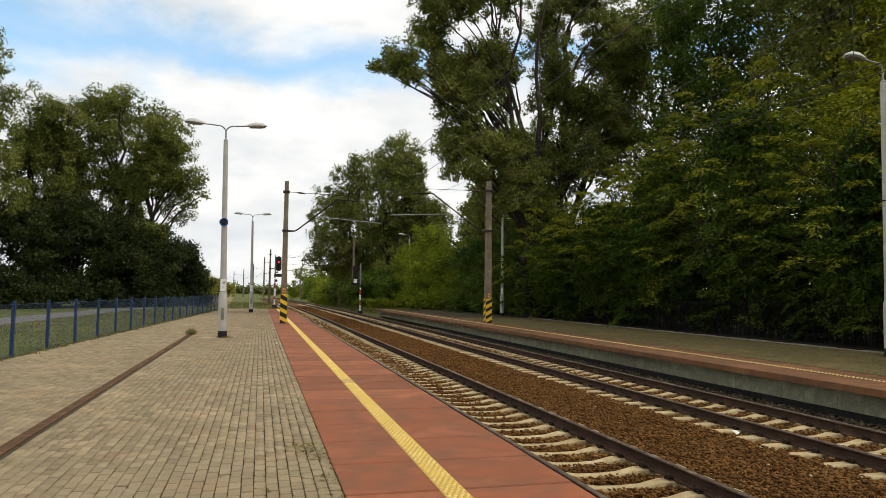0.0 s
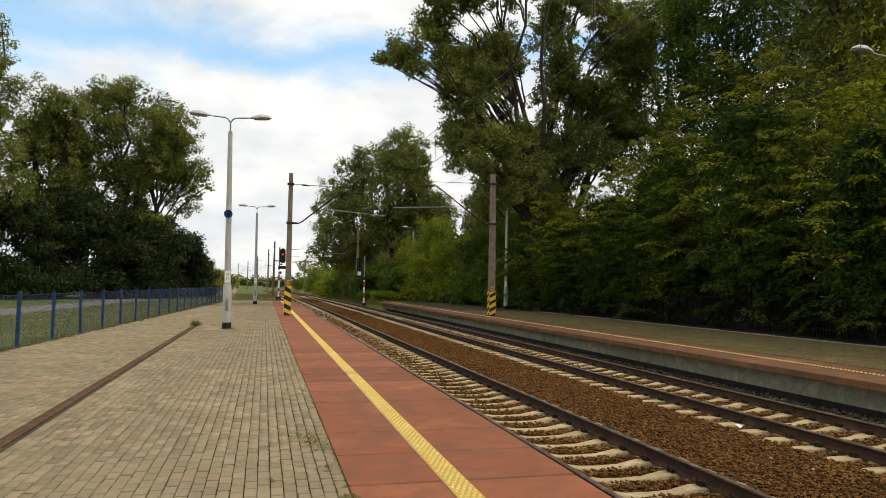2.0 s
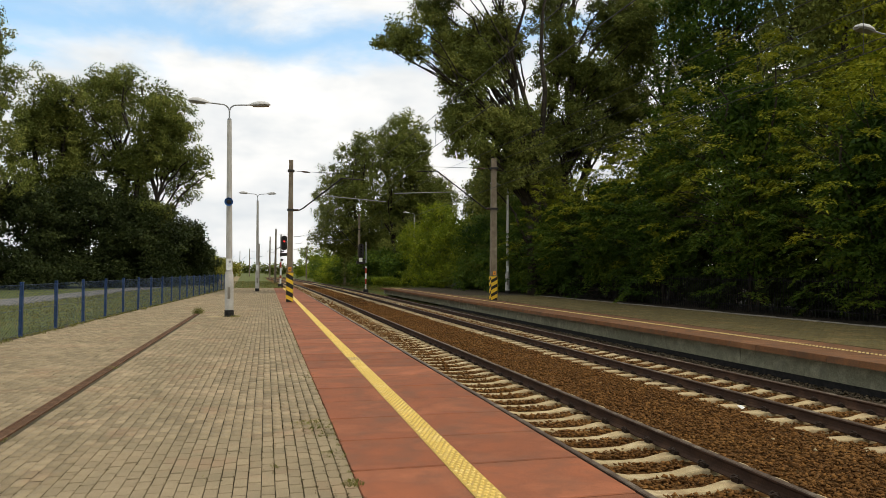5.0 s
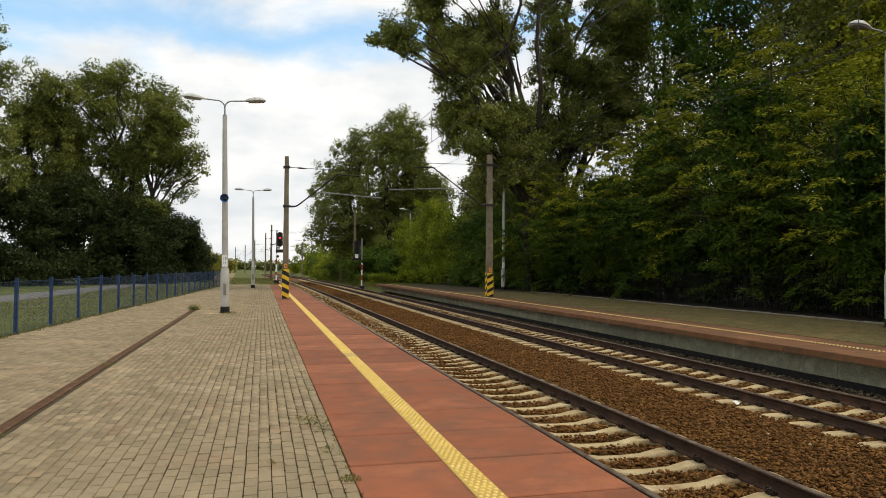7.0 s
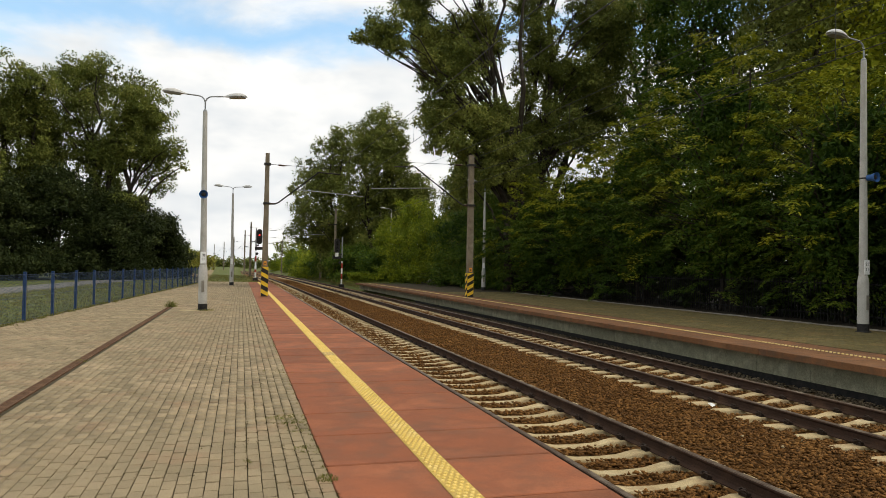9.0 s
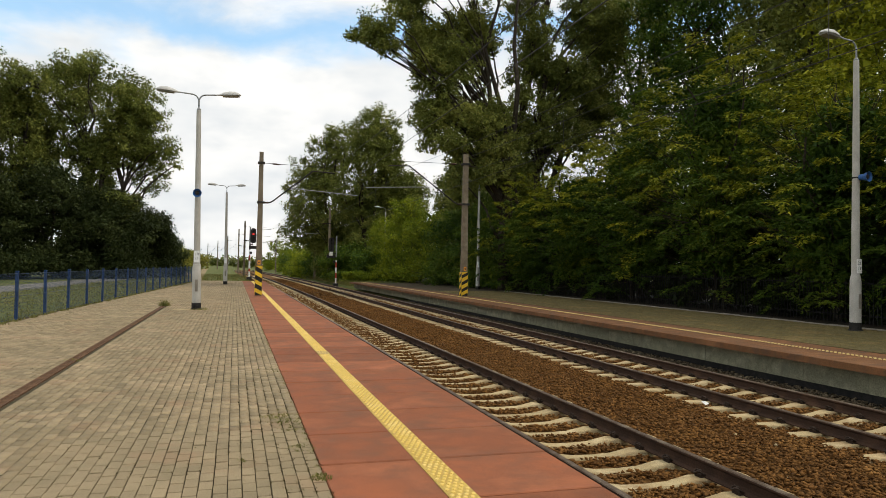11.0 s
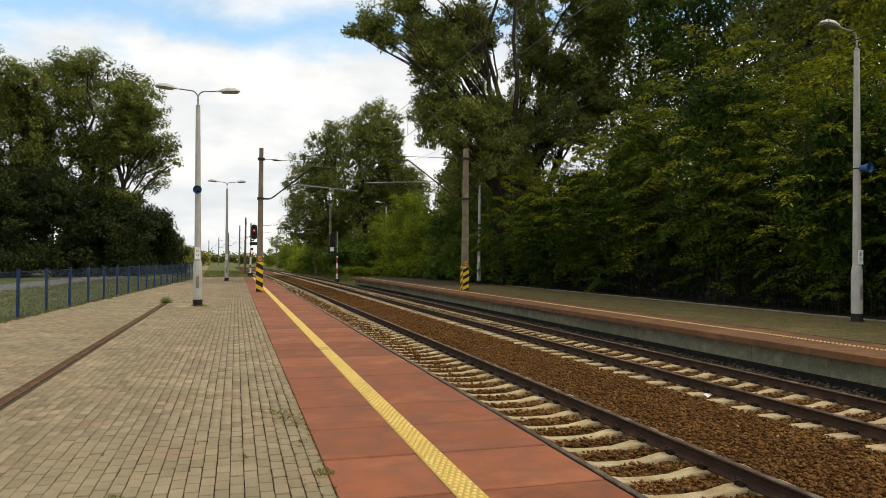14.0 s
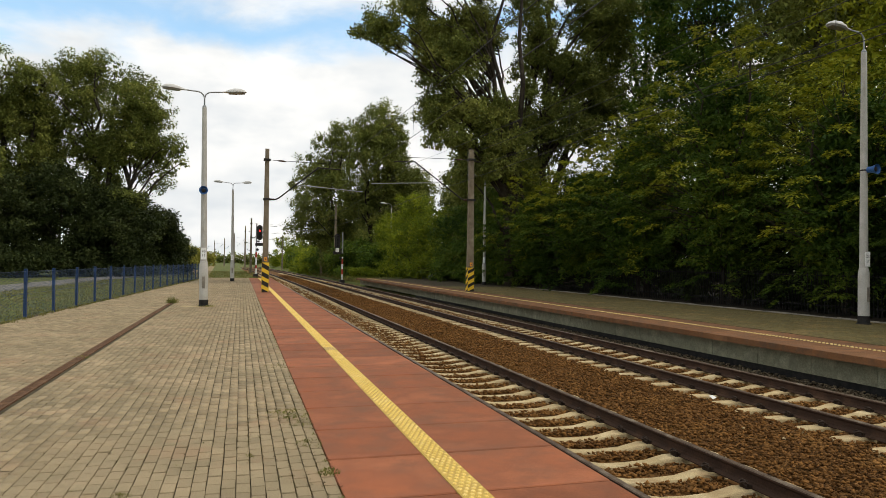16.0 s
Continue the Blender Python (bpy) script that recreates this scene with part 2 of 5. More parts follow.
BOWL = material("dusty_lamp_bowl", (0.30, 0.295, 0.275), ((0.24, 0.235, 0.22),), rough=0.3, scale=5, fine=60, bump=0.02)
DARK_STEEL = material("dark_painted_steel", (0.03, 0.028, 0.026), ((0.045, 0.04, 0.036),), rough=0.6, metal=0.3, scale=5, fine=60, bump=0.08)
MATT_BLACK = material("matt_black", (0.012, 0.012, 0.012), ((0.03, 0.028, 0.025),), rough=0.7, scale=9, fine=60, bump=0.3)
STRIPE_Y = material("yellow_warning_paint", (0.80, 0.52, 0.035), ((0.70, 0.45, 0.04),), rough=0.5, scale=6, fine=70, bump=0.08)
STRIPE_K = material("black_warning_paint", (0.02, 0.018, 0.016), ((0.035, 0.03, 0.026),), rough=0.5, scale=6, fine=70, bump=0.08)
ORANGE = plain("orange_warning_plate", (0.80, 0.30, 0.02), 0.45)
WHITE = material("white_enamel_plate", (0.82, 0.82, 0.79), ((0.76, 0.76, 0.73),), rough=0.45, scale=8, fine=70, bump=0.03)
BLACK_INK = plain("black_ink", (0.02, 0.02, 0.02), 0.6)
RED_PAINT = material("faded_red_paint", (0.42, 0.055, 0.035), ((0.32, 0.05, 0.035),), rough=0.55, scale=6, fine=60, bump=0.05)
BLUE = material("blue_fence_paint", (0.018, 0.048, 0.13), ((0.015, 0.038, 0.10), (0.025, 0.06, 0.16)), rough=0.5, scale=5, fine=60, bump=0.08)
BLUE_WIRE = material("blue_coated_wire", (0.025, 0.05, 0.10), ((0.02, 0.04, 0.08),), rough=0.5, scale=6, fine=60, bump=0)
BLUE_HORN = material("blue_loudspeaker_plastic", (0.035, 0.11, 0.29), ((0.03, 0.09, 0.24),), rough=0.4, scale=6, fine=60, bump=0.02)
DRAIN = material("rusty_slot_drain", (0.17, 0.092, 0.048), ((0.115, 0.062, 0.034), (0.21, 0.12, 0.066)), rough=0.85, metal=0.15, scale=4, fine=60, bump=0.3)
BARK = material("grey_brown_bark", (0.06, 0.048, 0.034), ((0.04, 0.032, 0.023), (0.085, 0.07, 0.052)), rough=0.95, scale=3, fine=22, bump=0.8)
LENS_OFF = plain("dark_signal_lens", (0.01, 0.01, 0.012), 0.15)
LENS_RED = plain("lit_red_signal_lens", (1.0, 0.035, 0.03), 0.3, emit=3.0)
WIRE = plain("dark_overhead_wire", (0.035, 0.032, 0.03), 0.5, 0.5)
PORCELAIN = plain("brown_porcelain", (0.06, 0.03, 0.02), 0.25)
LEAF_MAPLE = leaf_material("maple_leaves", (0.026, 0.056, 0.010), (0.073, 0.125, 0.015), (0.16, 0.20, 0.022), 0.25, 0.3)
# Yellow-green leaf, brightened to put the light on the crowns into the colour.
LEAF_LIT = leaf_material("lit_yellow_maple_leaves", (0.15, 0.185, 0.016), (0.30, 0.315, 0.024), (0.46, 0.44, 0.04), 0.30, 0.5)
LEAF_LIME = leaf_material("light_green_leaves", (0.07, 0.105, 0.010), (0.20, 0.25, 0.018), (0.38, 0.40, 0.028), 0.3, 0.5)
LEAF_POPLAR = leaf_material("poplar_leaves", (0.085, 0.105, 0.024), (0.18, 0.205, 0.044), (0.32, 0.33, 0.08), 0.28, 0.3)
# Leaf green darkened to put the shade below the shrubs into it.
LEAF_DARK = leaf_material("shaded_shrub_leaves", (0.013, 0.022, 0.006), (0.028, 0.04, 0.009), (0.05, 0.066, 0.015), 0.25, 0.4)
# One dark, dull green for the low shrubs across the grass.
LEAF_DARK_GREEN = leaf_material("dark_green_leaves", (0.020, 0.031, 0.010), (0.042, 0.056, 0.017), (0.08, 0.096, 0.028), 0.25, 0.4)
LEAF_FAR = leaf_material("distant_bright_leaves", (0.12, 0.13, 0.025), (0.23, 0.225, 0.04), (0.36, 0.31, 0.06), 0.3, 0.12)


# ---- mesh building ----
class Mesh:
    """Collects vertices and faces in plain lists, then makes one mesh."""

    def __init__(self):
        self.v, self.f, self.mi = [], [], []

    def add(self, verts, faces, mat=0):
        o = len(self.v)
        self.v.extend([tuple(p) for p in verts])
        self.f.extend([tuple(i + o for i in f) for f in faces])
        self.mi.extend([mat] * len(faces))
        return self

    def box(self, x0, x1, y0, y1, z0, z1, bevel=0.0, mat=0):
        b = bevel
        if not b:
            v = [(x, y, z) for z in (z0, z1) for x, y in ((x0, y0), (x1, y0), (x1, y1), (x0, y1))]
            f = [(3, 2, 1, 0), (4, 5, 6, 7), (0, 1, 5, 4), (1, 2, 6, 5), (2, 3, 7, 6), (3, 0, 4, 7)]
            return self.add(v, f, mat)
        v = [(x, y, z0) for x, y in ((x0, y0), (x1, y0), (x1, y1), (x0, y1))]
        v += [(x, y, z1 - b) for x, y in ((x0, y0), (x1, y0), (x1, y1), (x0, y1))]
        v += [(x, y, z1) for x, y in ((x0 + b, y0 + b), (x1 - b, y0 + b), (x1 - b, y1 - b), (x0 + b, y1 - b))]
        f = [(3, 2, 1, 0), (8, 9, 10, 11)]
        for i in range(4):
            j = (i + 1) % 4
            f += [(i, j, 4 + j, 4 + i), (4 + i, 4 + j, 8 + j, 8 + i)]
        return self.add(v, f, mat)

    def tube(self, pts, radii, sides=8, mat=0, caps=True, square=False):
        """A tapered tube along a run of points."""
        pts = [Vector(p) for p in pts]
        if not hasattr(radii, "__len__"):
            radii = [radii] * len(pts)
        rings, prev = [], None
        for i, p in enumerate(pts):
            d = (pts[min(i + 1, len(pts) - 1)] - pts[max(i - 1, 0)]).normalized()
            ref = prev if prev is not None and abs(prev.dot(d)) < 0.95 else (Vector((1, 0, 0)) if abs(d.x) < 0.9 else Vector((0, 1, 0)))
            a = (ref - d * ref.dot(d)).normalized()
            b = d.cross(a)
            prev = a
            off = math.pi / 4 if square else 0
            rings.append([p + (a * math.cos(off + 2 * math.pi * k / sides) + b * math.sin(off + 2 * math.pi * k / sides)) * radii[i]
                          for k in range(sides)])
        v = [q for r in rings for q in r]
        f = []
        for i in range(len(pts) - 1):
            for k in range(sides):
                k2 = (k + 1) % sides
                f.append((i * sides + k, i * sides + k2, (i + 1) * sides + k2, (i + 1) * sides + k))
        if caps:
            f += [tuple(range(sides))[::-1], tuple((len(pts) - 1) * sides + k for k in range(sides))]
        return self.add(v, f, mat)

    def lathe(self, profile, sides=16, axis="z", at=(0, 0, 0), mat=0):
        """A turned form from (radius, height) pairs."""
        v, f = [], []
        for r, h in profile:
            for k in range(sides):
                a = 2 * math.pi * k / sides
                c, s = r * math.cos(a), r * math.sin(a)
                q = (c, s, h) if axis == "z" else ((h, c, s) if axis == "x" else (s, h, c))
                v.append((q[0] + at[0], q[1] + at[1], q[2] + at[2]))
        for i in range(len(profile) - 1):
            for k in range(sides):
                k2 = (k + 1) % sides
                f.append((i * sides + k, i * sides + k2, (i + 1) * sides + k2, (i + 1) * sides + k))
        f += [tuple(range(sides))[::-1], tuple((len(profile) - 1) * sides + k for k in range(sides))]
        return self.add(v, f, mat)

    def data(self, name, *mats, smooth=False):
        me = bpy.data.meshes.new(name)
        me.from_pydata(self.v, [], self.f)
        for m in mats:
            me.materials.append(m)
        if len(mats) > 1:
            me.polygons.foreach_set("material_index", self.mi)
        if smooth:
            me.polygons.foreach_set("use_smooth", [True] * len(me.polygons))
        me.update()
        return me


def quads(name, v, mat, per=4):
    """A mesh of loose faces with `per` corners each, from an array of their corners."""
    n = len(v) // per
    me = bpy.data.meshes.new(name)
    me.vertices.add(len(v))
    me.vertices.foreach_set("co", np.asarray(v, np.float32).ravel())
    me.loops.add(n * per)
    me.loops.foreach_set("vertex_index", np.arange(n * per, dtype=np.int32))
    me.polygons.add(n)
    me.polygons.foreach_set("loop_start", np.arange(0, n * per, per, dtype=np.int32))
    me.polygons.foreach_set("loop_total", np.full(n, per, np.int32))
    me.materials.append(mat)
    me.update(calc_edges=True)
    return me


def part(name, mesh, material_or_none, parent, label="", at=None, smooth=False):
    """One mesh object under a thing or a part."""
    me = mesh.data(name, material_or_none, smooth=smooth) if isinstance(mesh, Mesh) else mesh
    ob = new(name, me)
    ob.parent = parent
    if at is not None:
        ob.matrix_basis = at
    if label:
        tagged(ob, label=label)
    return ob


def thing(name, at, label, category, group="", kind=""):
    ob = new(name)
    ob.empty_display_size = 0.2
    ob.matrix_basis = at if isinstance(at, Matrix) else Matrix.Translation(at)
    return tagged(ob, label, category, group, kind)


def setting(name, me, label, category="structure", at=None):
    ob = new(name, me)
    if at is not None:
        ob.matrix_basis = at
    return tagged(ob, label, category, kind="structure")


# ---- ground and platforms ----
def bend(y):
    """How far the line swings to the left at y metres along."""
    return -max(0.0, y - 42.0) ** 2 / 8000.0


Y0, Y_END = -6.0, 66.0


def build_ground():
    prof = [(-1500, -0.10), (-60, -0.10), (-8, -0.10), (-4, -0.10), (1.2, -0.12), (2.3, -0.80), (10.9, -0.80), (12.6, -0.12), (30, -0.05), (1500, -0.05)]
    ys = [-300, -40, 0, 20, 40, 60, 80, 100, 130, 170, 230, 320, 500, 900, 2500]
    v = [(x + (bend(min(y, 170)) if abs(x) < 20 else 0), y, z) for y in ys for x, z in prof]
    n = len(prof)
    f = [(j * n + i, j * n + i + 1, (j + 1) * n + i + 1, (j + 1) * n + i) for j in range(len(ys) - 1) for i in range(n - 1)]
    setting("ground", Mesh().add(v, f).data("ground", GRASS_GROUND), "mown grass ground with bare patches", "ground")


build_ground()


def strip(name, xs0, xs1, y0, y1, z, mat, label, category, step=6.0, bumpy=0.0):
    """A sheet between two edges that follow the line."""
    ys = np.arange(y0, y1 + step * 0.5, step)
    v = []
    for y in ys:
        v += [(xs0(y), y, z), (xs1(y), y, z)]
    f = [(2 * i, 2 * i + 1, 2 * i + 3, 2 * i + 2) for i in range(len(ys) - 1)]
    return setting(name, Mesh().add(v, f).data(name, mat), label, category)


strip("ballast_bed", lambda y: 2.0 + bend(y), lambda y: 11.0 + bend(y), -6, 240, -0.72, BED, "rust-brown ballast bed under both tracks", "ballast")
X_FENCE = lambda y: -5.46 + 0.0528 * (y - 20.76)
X_PAV, X_EDGE, X_TAC = 0.69, 2.655, 1.465
Z_R, XR_EDGE, XR_TAC, XR_PAV, XR_BACK = 0.04, 10.44, 11.40, 12.40, 17.55


def build_left_base():
    m = Mesh()
    v = [(X_FENCE(Y0) - 0.12, Y0), (X_PAV, Y0), (X_PAV, Y_END), (X_FENCE(Y_END) - 0.12, Y_END)]
    m.add([(x, y, -0.75) for x, y in v] + [(x, y, -0.012) for x, y in v],
          [(3, 2, 1, 0), (4, 5, 6, 7), (0, 1, 5, 4), (1, 2, 6, 5), (2, 3, 7, 6), (3, 0, 4, 7)])
    setting("pavement", m.data("pavement", JOINT), "beige-grey concrete block pavement of the platform", "pavement")
    m = Mesh()
    m.box(X_EDGE - 0.42, X_EDGE - 0.30, Y0, Y_END, -0.78, -0.1)
    setting("platform_wall", m.data("platform_wall", CONCRETE), "grey concrete wall under the platform edge", "wall")


def build_right_base():
    ys = np.arange(-4, 67, 3.0)
    m = Mesh()

    def slab(x0, x1, z0, z1):
        v = []
        for y in ys:
            o = bend(y)
            v += [(x0 + o, y, z0), (x1 + o, y, z0), (x1 + o, y, z1), (x0 + o, y, z1)]
        n = len(ys)
        f = [(0, 1, 2, 3), tuple(4 * (n - 1) + k for k in (3, 2, 1, 0))]
        for i in range(n - 1):
            for k in range(4):
                f.append((4 * i + k, 4 * (i + 1) + k, 4 * (i + 1) + (k + 1) % 4, 4 * i + (k + 1) % 4))
        m.add(v, f)

    slab(XR_PAV - 0.10, XR_BACK, -0.6, Z_R - 0.016)
    setting("pavement_far", m.data("pavement_far", JOINT), "mossy concrete block pavement of the far platform", "pavement")


build_left_base()
build_right_base()
kerb = Mesh()
for i in range(48):
    kerb.box(XR_BACK, XR_BACK + 0.08, -3.8 + i, -2.81 + i, -0.2, Z_R + 0.03 + 0.008 * math.sin(i * 2.3), 0.01)
setting("kerb", kerb.data("kerb", CONCRETE), "weathered concrete edging behind the far platform", "kerb")


# ---- tracks ----
Z_SEAT, Z_HEAD = -0.645, -0.473


def sleeper_mesh():
    """A pre-stressed sleeper: high rail seats, lower waist, sloping ends."""
    xs = [-1.30, -1.22, -0.98, -0.55, -0.28, 0, 0.28, 0.55, 0.98, 1.22, 1.30]
    zt = [-0.03, 0.0, 0.0, 0.004, -0.042, -0.050, -0.042, 0.004, 0.0, 0.0, -0.03]
    wt = [0.085, 0.092, 0.095, 0.09, 0.075, 0.07, 0.075, 0.09, 0.095, 0.092, 0.085]
    v, f = [], []
    for x, z, w in zip(xs, zt, wt):
        v += [(x, -0.145, -0.22), (x, -w - 0.012, z - 0.014), (x, -w, z), (x, w, z), (x, w + 0.012, z - 0.014), (x, 0.145, -0.22)]
    for i in range(len(xs) - 1):
        for k in range(6):
            f.append((6 * i + k, 6 * i + (k + 1) % 6, 6 * i + 6 + (k + 1) % 6, 6 * i + 6 + k))
    f += [tuple(range(6))[::-1], tuple(6 * (len(xs) - 1) + k for k in range(6))]
    return Mesh().add(v, f).data("sleeper", SLEEPER)


def clip_mesh():
    """A spring clip on its iron shoulder beside the rail foot."""
    m = Mesh()
    m.box(-0.035, 0.03, -0.055, 0.055, 0, 0.045, 0.008)
    loop = [(0.02 + 0.03 * math.sin(a), 0.062 * math.cos(a), 0.055 + 0.018 * math.sin(2 * a)) for a in np.linspace(0, 2 * math.pi, 11)]
    m.tube(loop, 0.011, 6, caps=False)
    m.lathe([(0.024, 0.045), (0.024, 0.066), (0.014, 0.078)], 6)
    return m.data("rail_clip", CLIP)


def rail_mesh(x, y0, y1):
    prof = [(-0.075, 0), (0.075, 0), (0.075, 0.012), (0.018, 0.032), (0.010, 0.06), (0.010, 0.12), (0.030, 0.134), (0.036, 0.140), (0.036, 0.160),
            (0.029, 0.171), (-0.029, 0.171), (-0.036, 0.160), (-0.036, 0.140), (-0.030, 0.134), (-0.010, 0.12), (-0.010, 0.06), (-0.018, 0.032), (-0.075, 0.012)]
    ys = list(np.arange(y0, 42, 8.0)) + list(np.arange(42, y1, 4.0))
    n = len(prof)
    m = Mesh()
    v = [(x + bend(y) + px, y, Z_SEAT + pz) for y in ys for px, pz in prof]
    side, top = [], []
    for i in range(len(ys) - 1):
        for k in range(n):
            q = (i * n + k, (i + 1) * n + k, (i + 1) * n + (k + 1) % n, i * n + (k + 1) % n)
            (top if k in (8, 9, 10) else side).append(q)
    m.add(v, side + top + [tuple(range(n))])
    m.mi = [0] * len(side) + [1] * len(top) + [0]
    return m.data("rail", RAIL_SIDE, RAIL_TOP)


def build_track(xc, phase, label):
    t = thing("railway_track", (0, 0, 0), label, "railway track", "tracks", )
    for off in (-0.775 if xc < 5 else -0.7525, 0.7525):
        part("rail", rail_mesh(xc + off, -6, 230), None, t, "dark rusty steel rail with a worn bright head")
    for i in range(228):
        y = phase - 25 * 0.6 + 0.6 * i
        s = part("sleeper", SLEEPER_ME, None, t, "", pose(xc + bend(y) + random.uniform(-0.012, 0.012), y + random.uniform(-0.012, 0.012), Z_SEAT - 0.003, 0, 0, random.uniform(-0.6, 0.6)))
        if y < 38:
            for side in (-1, 1):
                for inner in (-1, 1):
                    part("rail_clip", CLIP_ME, None, s, "", pose(side * 0.7525 + inner * 0.097, 0, 0.0, 0, 0, 0 if inner > 0 else 180))
    return t


SLEEPER_ME, CLIP_ME = sleeper_mesh(), clip_mesh()
XT1, XT2 = 4.285, 8.785
build_track(XT1, 10.155, "railway track with pale concrete sleepers beside the red platform")
build_track(XT2, 9.817, "railway track with pale concrete sleepers beside the far platform")


# ---- lamp posts ----
def lamp_head(parent, at, flip):
    """A flat oval street-lamp head whose arm end lies at the origin; it points along +x."""
    prof = [(0.0, 0.035, 0.03), (0.10, 0.05, 0.045), (0.22, 0.11, 0.085), (0.42, 0.155, 0.12), (0.60, 0.15, 0.105), (0.72, 0.10, 0.06), (0.78, 0.02, 0.01)]
    m = Mesh()
    v, f, n = [], [], 12
    for x, w, h in prof:
        for k in range(n):
            a = math.pi * k / (n - 1)
            v.append((x, w * math.cos(a), h * math.sin(a) - 0.01))
    for i in range(len(prof) - 1):
        for k in range(n - 1):
            f.append((i * n + k, i * n + k + 1, (i + 1) * n + k + 1, (i + 1) * n + k))
        f.append((i * n, (i + 1) * n, (i + 1) * n + n - 1, i * n + n - 1))
    f += [tuple(range(n))]
    m.add(v, f)
    h = part("lamp_head", m, HEAD, parent, "grey street-lamp housing", at, smooth=False)
    b = Mesh()
    v, f = [], []
    for x, w in ((0.2, 0.10), (0.42, 0.14), (0.60, 0.135), (0.72, 0.085)):
        v += [(x, -w, -0.012), (x, w, -0.012), (x, w * 0.8, -0.045), (x, -w * 0.8, -0.045)]
    for i in range(3):
        for k in range(4):
            f.append((4 * i + k, 4 * i + (k + 1) % 4, 4 * i + 4 + (k + 1) % 4, 4 * i + 4 + k))
    f += [(3, 2, 1, 0), (12, 13, 14, 15)]
    part("glass_bowl", b.add(v, f), BOWL, h, "grey unlit lamp bowl")
    return h


def loudspeaker(parent, at):
    m = Mesh()
    m.lathe([(0.05, -0.16), (0.085, -0.14), (0.09, -0.04), (0.10, 0.0), (0.135, 0.10), (0.145, 0.12), (0.13, 0.115), (0.09, 0.03), (0.03, 0.025), (0.028, 0.07), (0.01, 0.075)], 18, "y")
    s = part("loudspeaker", m, BLUE_HORN, parent, "blue plastic horn loudspeaker", at, smooth=False)
    c = Mesh()
    c.lathe([(0.06, 0.062), (0.07, 0.075), (0.03, 0.09)], 14, "y")
    part("horn_core", c, DARK_STEEL, s)
    k = Mesh()
    k.box(-0.02, 0.02, -0.30, -0.12, -0.03, 0.03, 0.004)
    part("bracket", k, DARK_STEEL, s)
    return s


def plate_text(parent, lines, x, y, z, size, turn):
    for i, s in enumerate(lines):
        c = bpy.data.curves.new("lettering", "FONT")
        c.body, c.size, c.align_x, c.align_y, c.extrude = s, size, "CENTER", "CENTER", 0.0008
        c.materials.append(BLACK_INK)
        o = new("lettering", c)
        o.parent = parent
        o.matrix_basis = pose(x, y, z - i * size * 1.15, 90, 0, turn)


def build_lamp(x, y, z, turn, arms, plate, height, speaker_z, speaker_turn, label, lean=0.0):
    """A spun-concrete lamp post; arms: directions of its arms in degrees from its own +x."""
    t = thing("lamp_post", pose(x, y, z, 0, lean, 0), label, "street lamp", "platform lamps")
    top = height - 0.62
    part("base", Mesh().lathe([(0.20, 0), (0.19, 0.02), (0.155, 0.03), (0.155, 0.22), (0.15, 0.23)], 18), MATT_BLACK, t, "black tarred pole base")
    part("lower_shaft", Mesh().lathe([(0.148, 0.225), (0.147, 1.38), (0.125, 1.52), (0.11, 1.56)], 20), POLE, t, smooth=False)
    part("shaft", Mesh().lathe([(0.112, 1.55), (0.075, top), (0.06, top + 0.03)], 20), POLE, t, "tapered grey concrete shaft", smooth=False)
    part("cap", Mesh().lathe([(0.068, top - 0.1), (0.07, top + 0.05), (0.045, top + 0.08), (0.03, top + 0.1)], 14), GALV, t)
    for a in arms:
        am = Mesh()
        d = Vector((math.cos(radians(a)), math.sin(radians(a)), 0))
        pts = [Vector((0, 0, top + 0.05)), Vector((0, 0, top + 0.32))]
        for k in range(1, 6):
            b = k / 5 * math.pi / 2
            pts.append(Vector((0, 0, top + 0.32)) + d * 0.24 * (1 - math.cos(b)) + Vector((0, 0, 0.24 * math.sin(b))))
        pts.append(pts[-1] + d * 0.34 + Vector((0, 0, 0.025)))
        arm = part("arm", am.tube(pts, 0.024, 8), GALV, t, "curved steel lamp arm")
        lamp_head(arm, pose(*pts[-1], 0, -4, a) @ Matrix.Diagonal((1.05, 1.15, 1.25, 1)), 0)
    hatch = Mesh().box(-0.045, 0.045, -0.156, -0.13, 0.62, 1.02, 0.0)
    hatch.box(-0.028, 0.028, -0.160, -0.156, 0.66, 0.72)
    hatch.box(-0.028, 0.028, -0.160, -0.156, 0.80, 0.88)
    part("hatch", hatch, CONCRETE, t, "small service hatch", pose(0, 0, 0, 0, 0, turn))
    pl = part("number_plate", Mesh().box(-0.085, 0.085, -0.128, -0.108, 1.60, 2.0, 0.0), WHITE, t, "white enamel plate with black figures", pose(0, 0, 0, 0, 0, turn))
    if plate:
        plate_text(pl, plate, 0, -0.1295, 1.88, 0.125, 0)
    if speaker_z:
        loudspeaker(t, pose(0, 0, speaker_z, 0, 0, speaker_turn) @ pose(0, 0.26, 0))
        ring = Mesh().lathe([(0.108, -0.02), (0.108, 0.02)], 14)
        part("clamp", ring, DARK_STEEL, t, "", pose(0, 0, speaker_z))
    return t


build_lamp(-1.215, 25.2, 0, 0, (2, 182), ("18", "11"), 7.42, 3.94, 180, "grey concrete lamp post with two arms on the paved platform", -0.8)
build_lamp(-0.64, 55.1, 0, 0, (2, 182), ("17", "11"), 7.5, 0, 0, "grey concrete lamp post with two arms near the platform end", -0.55)
build_lamp(16.66, 15.4, Z_R, 2, (185,), ("21", "11"), 8.2, 4.28, 190, "grey concrete lamp post with one arm before the shrubs")
build_lamp(16.87, 47.6, Z_R, -20, (185,), (), 7.9, 0, 0, "grey concrete lamp post half hidden by leaves")
